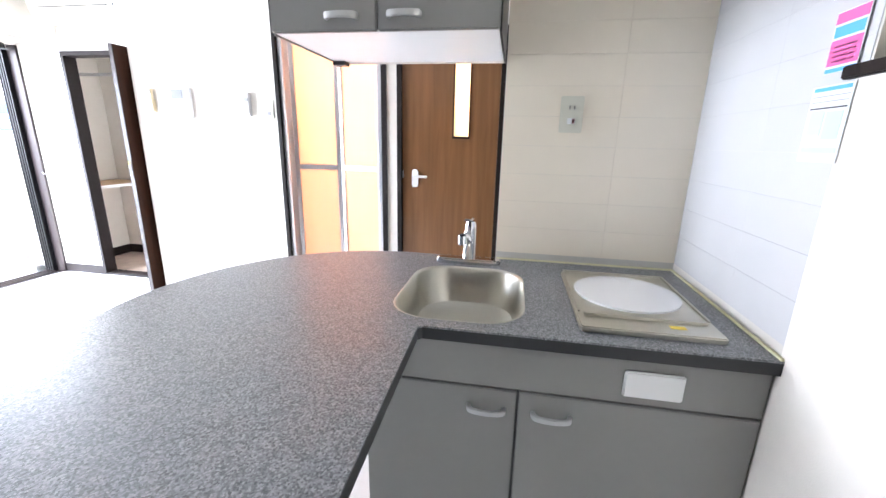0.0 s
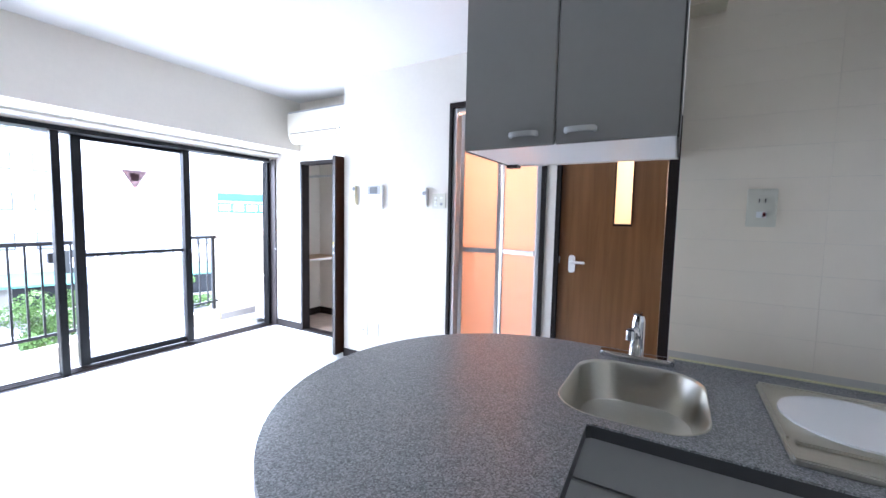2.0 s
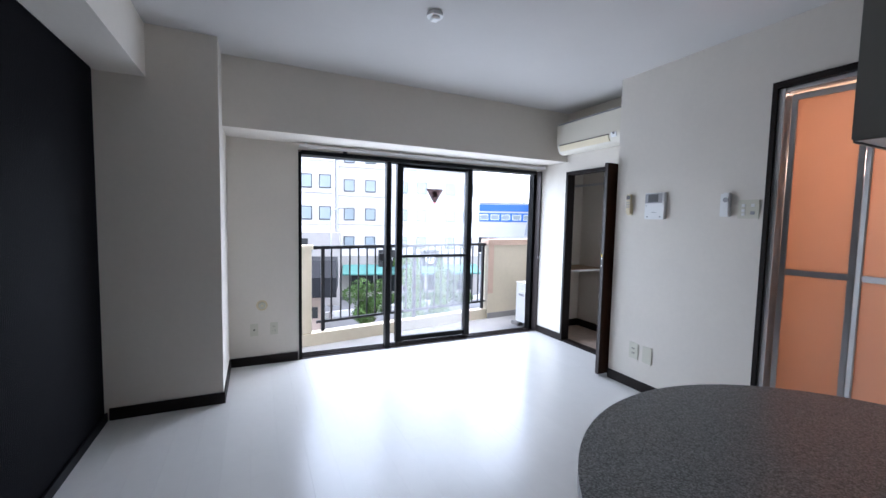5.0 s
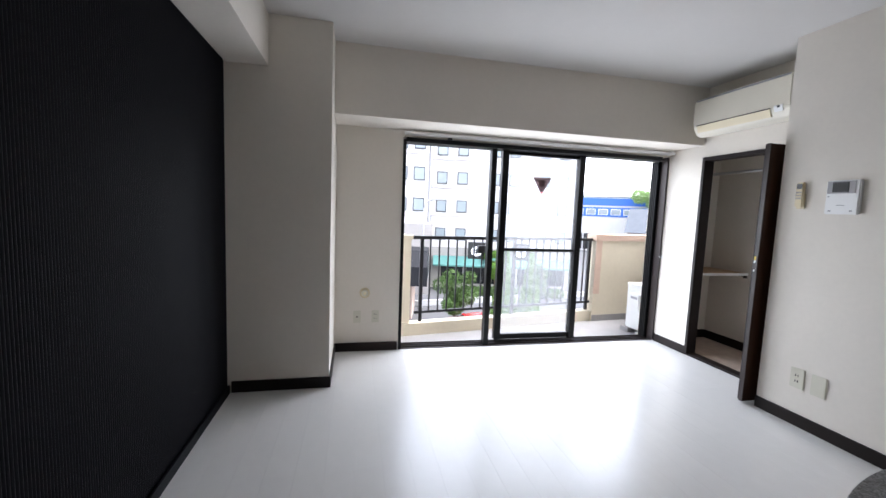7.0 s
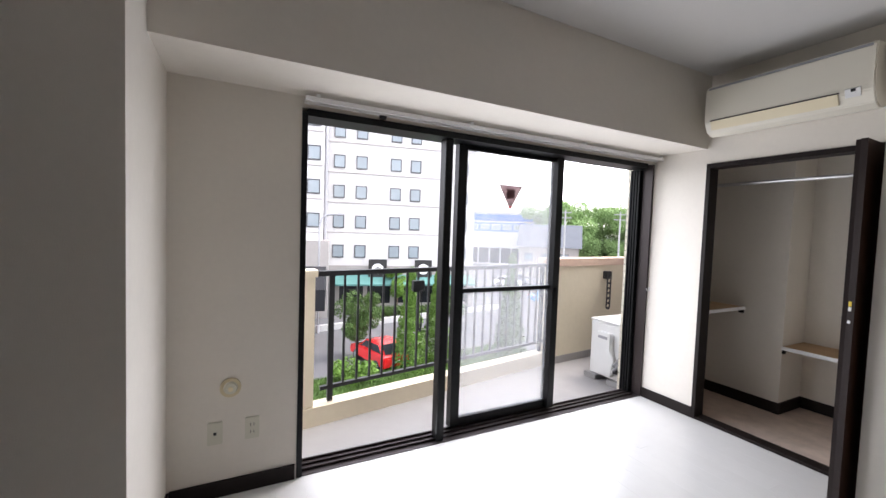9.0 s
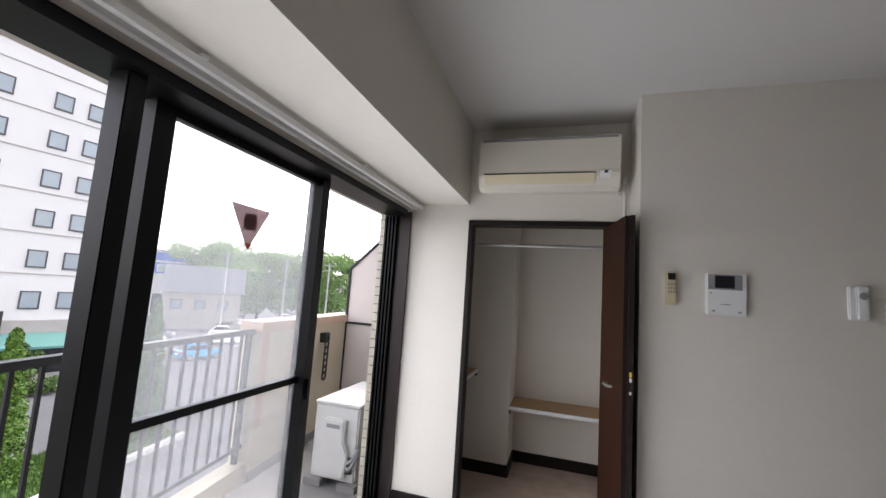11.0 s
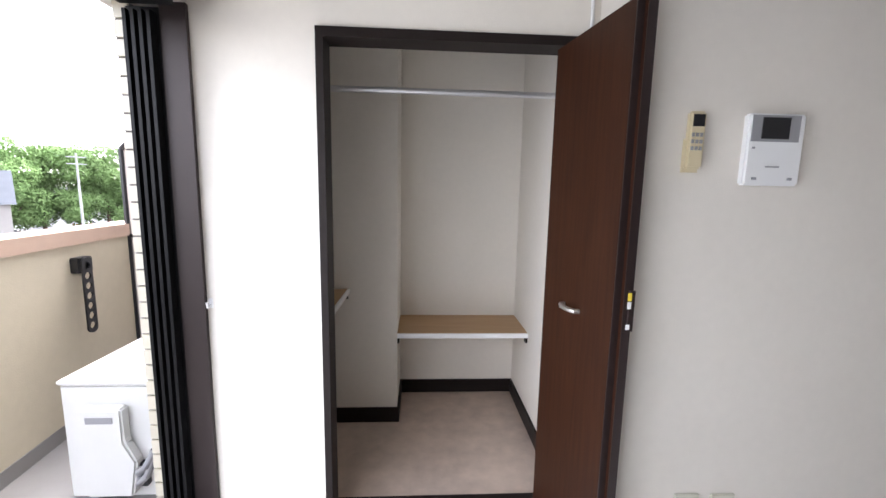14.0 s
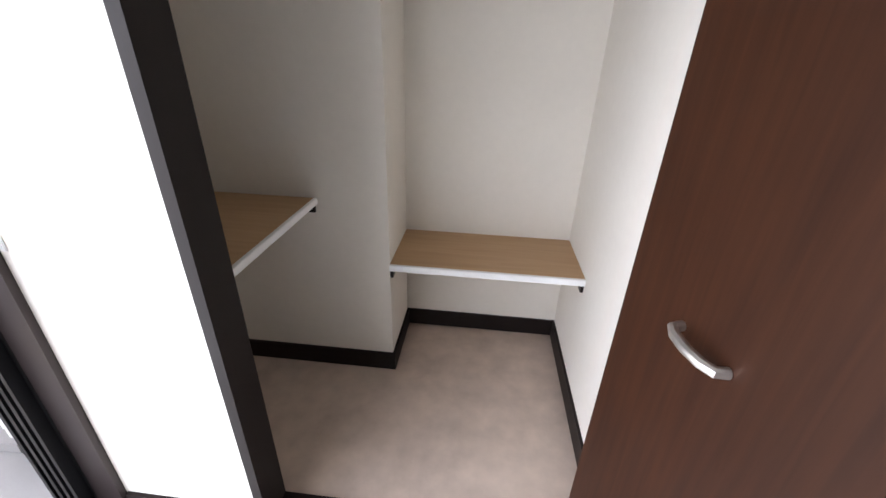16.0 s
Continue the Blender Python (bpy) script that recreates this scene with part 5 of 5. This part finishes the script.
def street_lamp(x, y, h):
    t = thing("street_lamp", (x, y, G), "grey curved-arm street lamp", "street lamp", turn=78.2)
    part("pole", sweep([(0, 0, 0), (0, 0, h * 0.9), (0.15, 0, h * 0.97), (0.6, 0, h), (1.2, 0, h + 0.02)], 0.08), M_POLE, t, smooth=True)
    part("head", box(1.1, 1.7, -0.12, 0.12, h - 0.03, h + 0.1, bevel=0.03), M_POLE, t)
    part("base", rod((0, 0, 0), (0, 0, 0.6), 0.14, 14), M_POLE, t, smooth=True)


street_lamp(-31.2, 4.7, 8.6)


def utility_pole(ang, d):
    x, y = -3 - d * math.sin(radians(ang)), d * math.cos(radians(ang))
    t = thing("utility_pole", (x, y, G), "grey concrete utility pole with cross arms", "utility pole", "utility poles", turn=40)
    part("pole", rod((0, 0, 0), (0, 0, 11.5), 0.16, 12, 0.1), M_KERB, t, smooth=True)
    for z in (10.2, 11.0):
        part("cross_arm", box(-0.9, 0.9, -0.06, 0.06, z, z + 0.12), M_POLE, t)


utility_pole(45.5, 62)
utility_pole(38.5, 66)
utility_pole(33.0, 70)


def house(ang, d, w, h, rise, wall_m, roof_m, label, turn):
    x, y = -3 - d * math.sin(radians(ang)), d * math.cos(radians(ang))
    t = thing("house", (x, y, G), label, "house", turn=turn)
    part("wall", box(-w / 2, w / 2, -4, 4, 0, h), wall_m, t)
    part("roof", prism([(-4.6, h), (4.6, h), (0, h + rise)], "x", -w / 2 - 0.5, w / 2 + 0.5), roof_m, t)
    for k in range(int(w / 3)):
        f = part("window", box(-w / 2 + 1 + 3 * k, -w / 2 + 2.4 + 3 * k, -4.06, -4.001, h * 0.55, h * 0.8), M_WINFRAME, t)
        part("pane", box(-w / 2 + 1.1 + 3 * k, -w / 2 + 2.3 + 3 * k, -4.08, -4.061, h * 0.57, h * 0.78), M_FARPANE, f)


house(47.5, 74, 10, 5.4, 4.0, M_HOTELBASE, M_SLATE, "pale two-storey house with a grey tiled roof", 45)
bl = thing("shop_building", (-80, 55, G), "white shop building with two blue bands", "building", turn=55)
part("wall", box(-14, 8.5, 0, 12, 0, 12.2), M_HOTEL, bl)
part("band", box(-14.1, 8.6, -0.12, -0.005, 10.4, 12.0), M_BLUE, bl, "blue cladding band")
part("lower_band", box(-14.1, 8.6, -0.12, -0.005, 7.9, 10.0), M_BLUE, bl, "blue cladding band")
part("roof", box(-14.2, 8.7, -0.2, 12.2, 12.2, 12.5), M_ROOFGREY, bl)
part("roof_rail", boxes((-14, 8.5, 0.1, 0.2, 13.1, 13.2), *[(-14 + 2.8 * k, -13.9 + 2.8 * k, 0.1, 0.2, 12.5, 13.1) for k in range(9)]), M_POLE, bl)
for k in range(8):
    f = part("window", box(-12.6 + 2.6 * k, -10.6 + 2.6 * k, -0.16, -0.121, 8.3, 9.6), M_SIGNWHITE, bl)
    part("pane", box(-12.5 + 2.6 * k, -10.7 + 2.6 * k, -0.18, -0.161, 8.4, 9.5), M_FARPANE, f)
    part("shop_window", box(-12.8 + 2.6 * k, -10.5 + 2.6 * k, -0.06, -0.004, 0.4, 4.0), M_CARGLASS, bl)
for k in range(12):
    x, y = -30 - 2.3 * k, 34 + 1.6 * k
    solid("parking_line", prism([(x, y), (x + 0.12, y + 0.02), (x + 2.4, y - 4.2), (x + 2.28, y - 4.22)], "z", G, G + 0.006), M_LINE, "white parking bay line", "road marking", group="parking lines")


# ---- pieces of floors and walls ----
def piece_mesh(name, w, d, h, material):
    return mesh_of(name, box(-w / 2, w / 2, -d / 2, d / 2, 0, h), material)


def lay(name, me, parent, at, turn=(0, 0, 0)):
    ob = new(name, me)
    ob.parent = parent
    ob.matrix_basis = pose(*at, *turn)


BW, BL = 0.1515, 1.818
board = piece_mesh("board", BL - 0.0005, BW - 0.0005, 0.0025, M_FLOOR)
row, yy = 0, YB + BW / 2
while yy < YC + 0.02:
    xx = XW + BL / 2 - (BL / 3) * (row % 3)
    while xx - BL / 2 < 0.9:
        a, b = max(xx - BL / 2, XW + 0.001), min(xx + BL / 2, 2.5)
        d = min(BW, YC + 0.02 - (yy - BW / 2))
        me = board if (b - a > BL - 0.01 and d > BW - 0.001) else piece_mesh("board", b - a - 0.0005, d - 0.0005, 0.0025, M_FLOOR)
        lay("board", me, floor, ((a + b) / 2, yy - BW / 2 + d / 2, -0.0025))
        xx += BL
    yy += BW
    row += 1

TH = 0.1145
kitchen_wall, side_wall = bpy.data.objects["wall_kitchen"], bpy.data.objects["wall_east"]
z = 0.887
while z < H:
    h = min(TH, H - z)
    for x0, x1 in ((0.156, 0.602), (0.602, XR)):
        lay("tile", piece_mesh("tile", x1 - x0 - 0.0006, h - 0.0006, 0.0025, M_TILE), kitchen_wall, ((x0 + x1) / 2, YT, z + h / 2), (90, 0, 0))
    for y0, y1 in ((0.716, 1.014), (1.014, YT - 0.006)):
        lay("tile", piece_mesh("tile", h - 0.0005, y1 - y0 - 0.0005, 0.002, M_TILEDIMMED), side_wall, (XR, (y0 + y1) / 2, z + h / 2), (0, -90, 0))
    z += TH
outer = bpy.data.objects["wall_outside"]
ext = mesh_of("tile", box(-4.454, -4.402, YC - 0.006, YC + 0.004, 0, 0.058), M_EXTILE)
z = ZB + 0.004
while z < 2.6:
    lay("tile", ext, outer, (0, 0, z))
    z += 0.0655
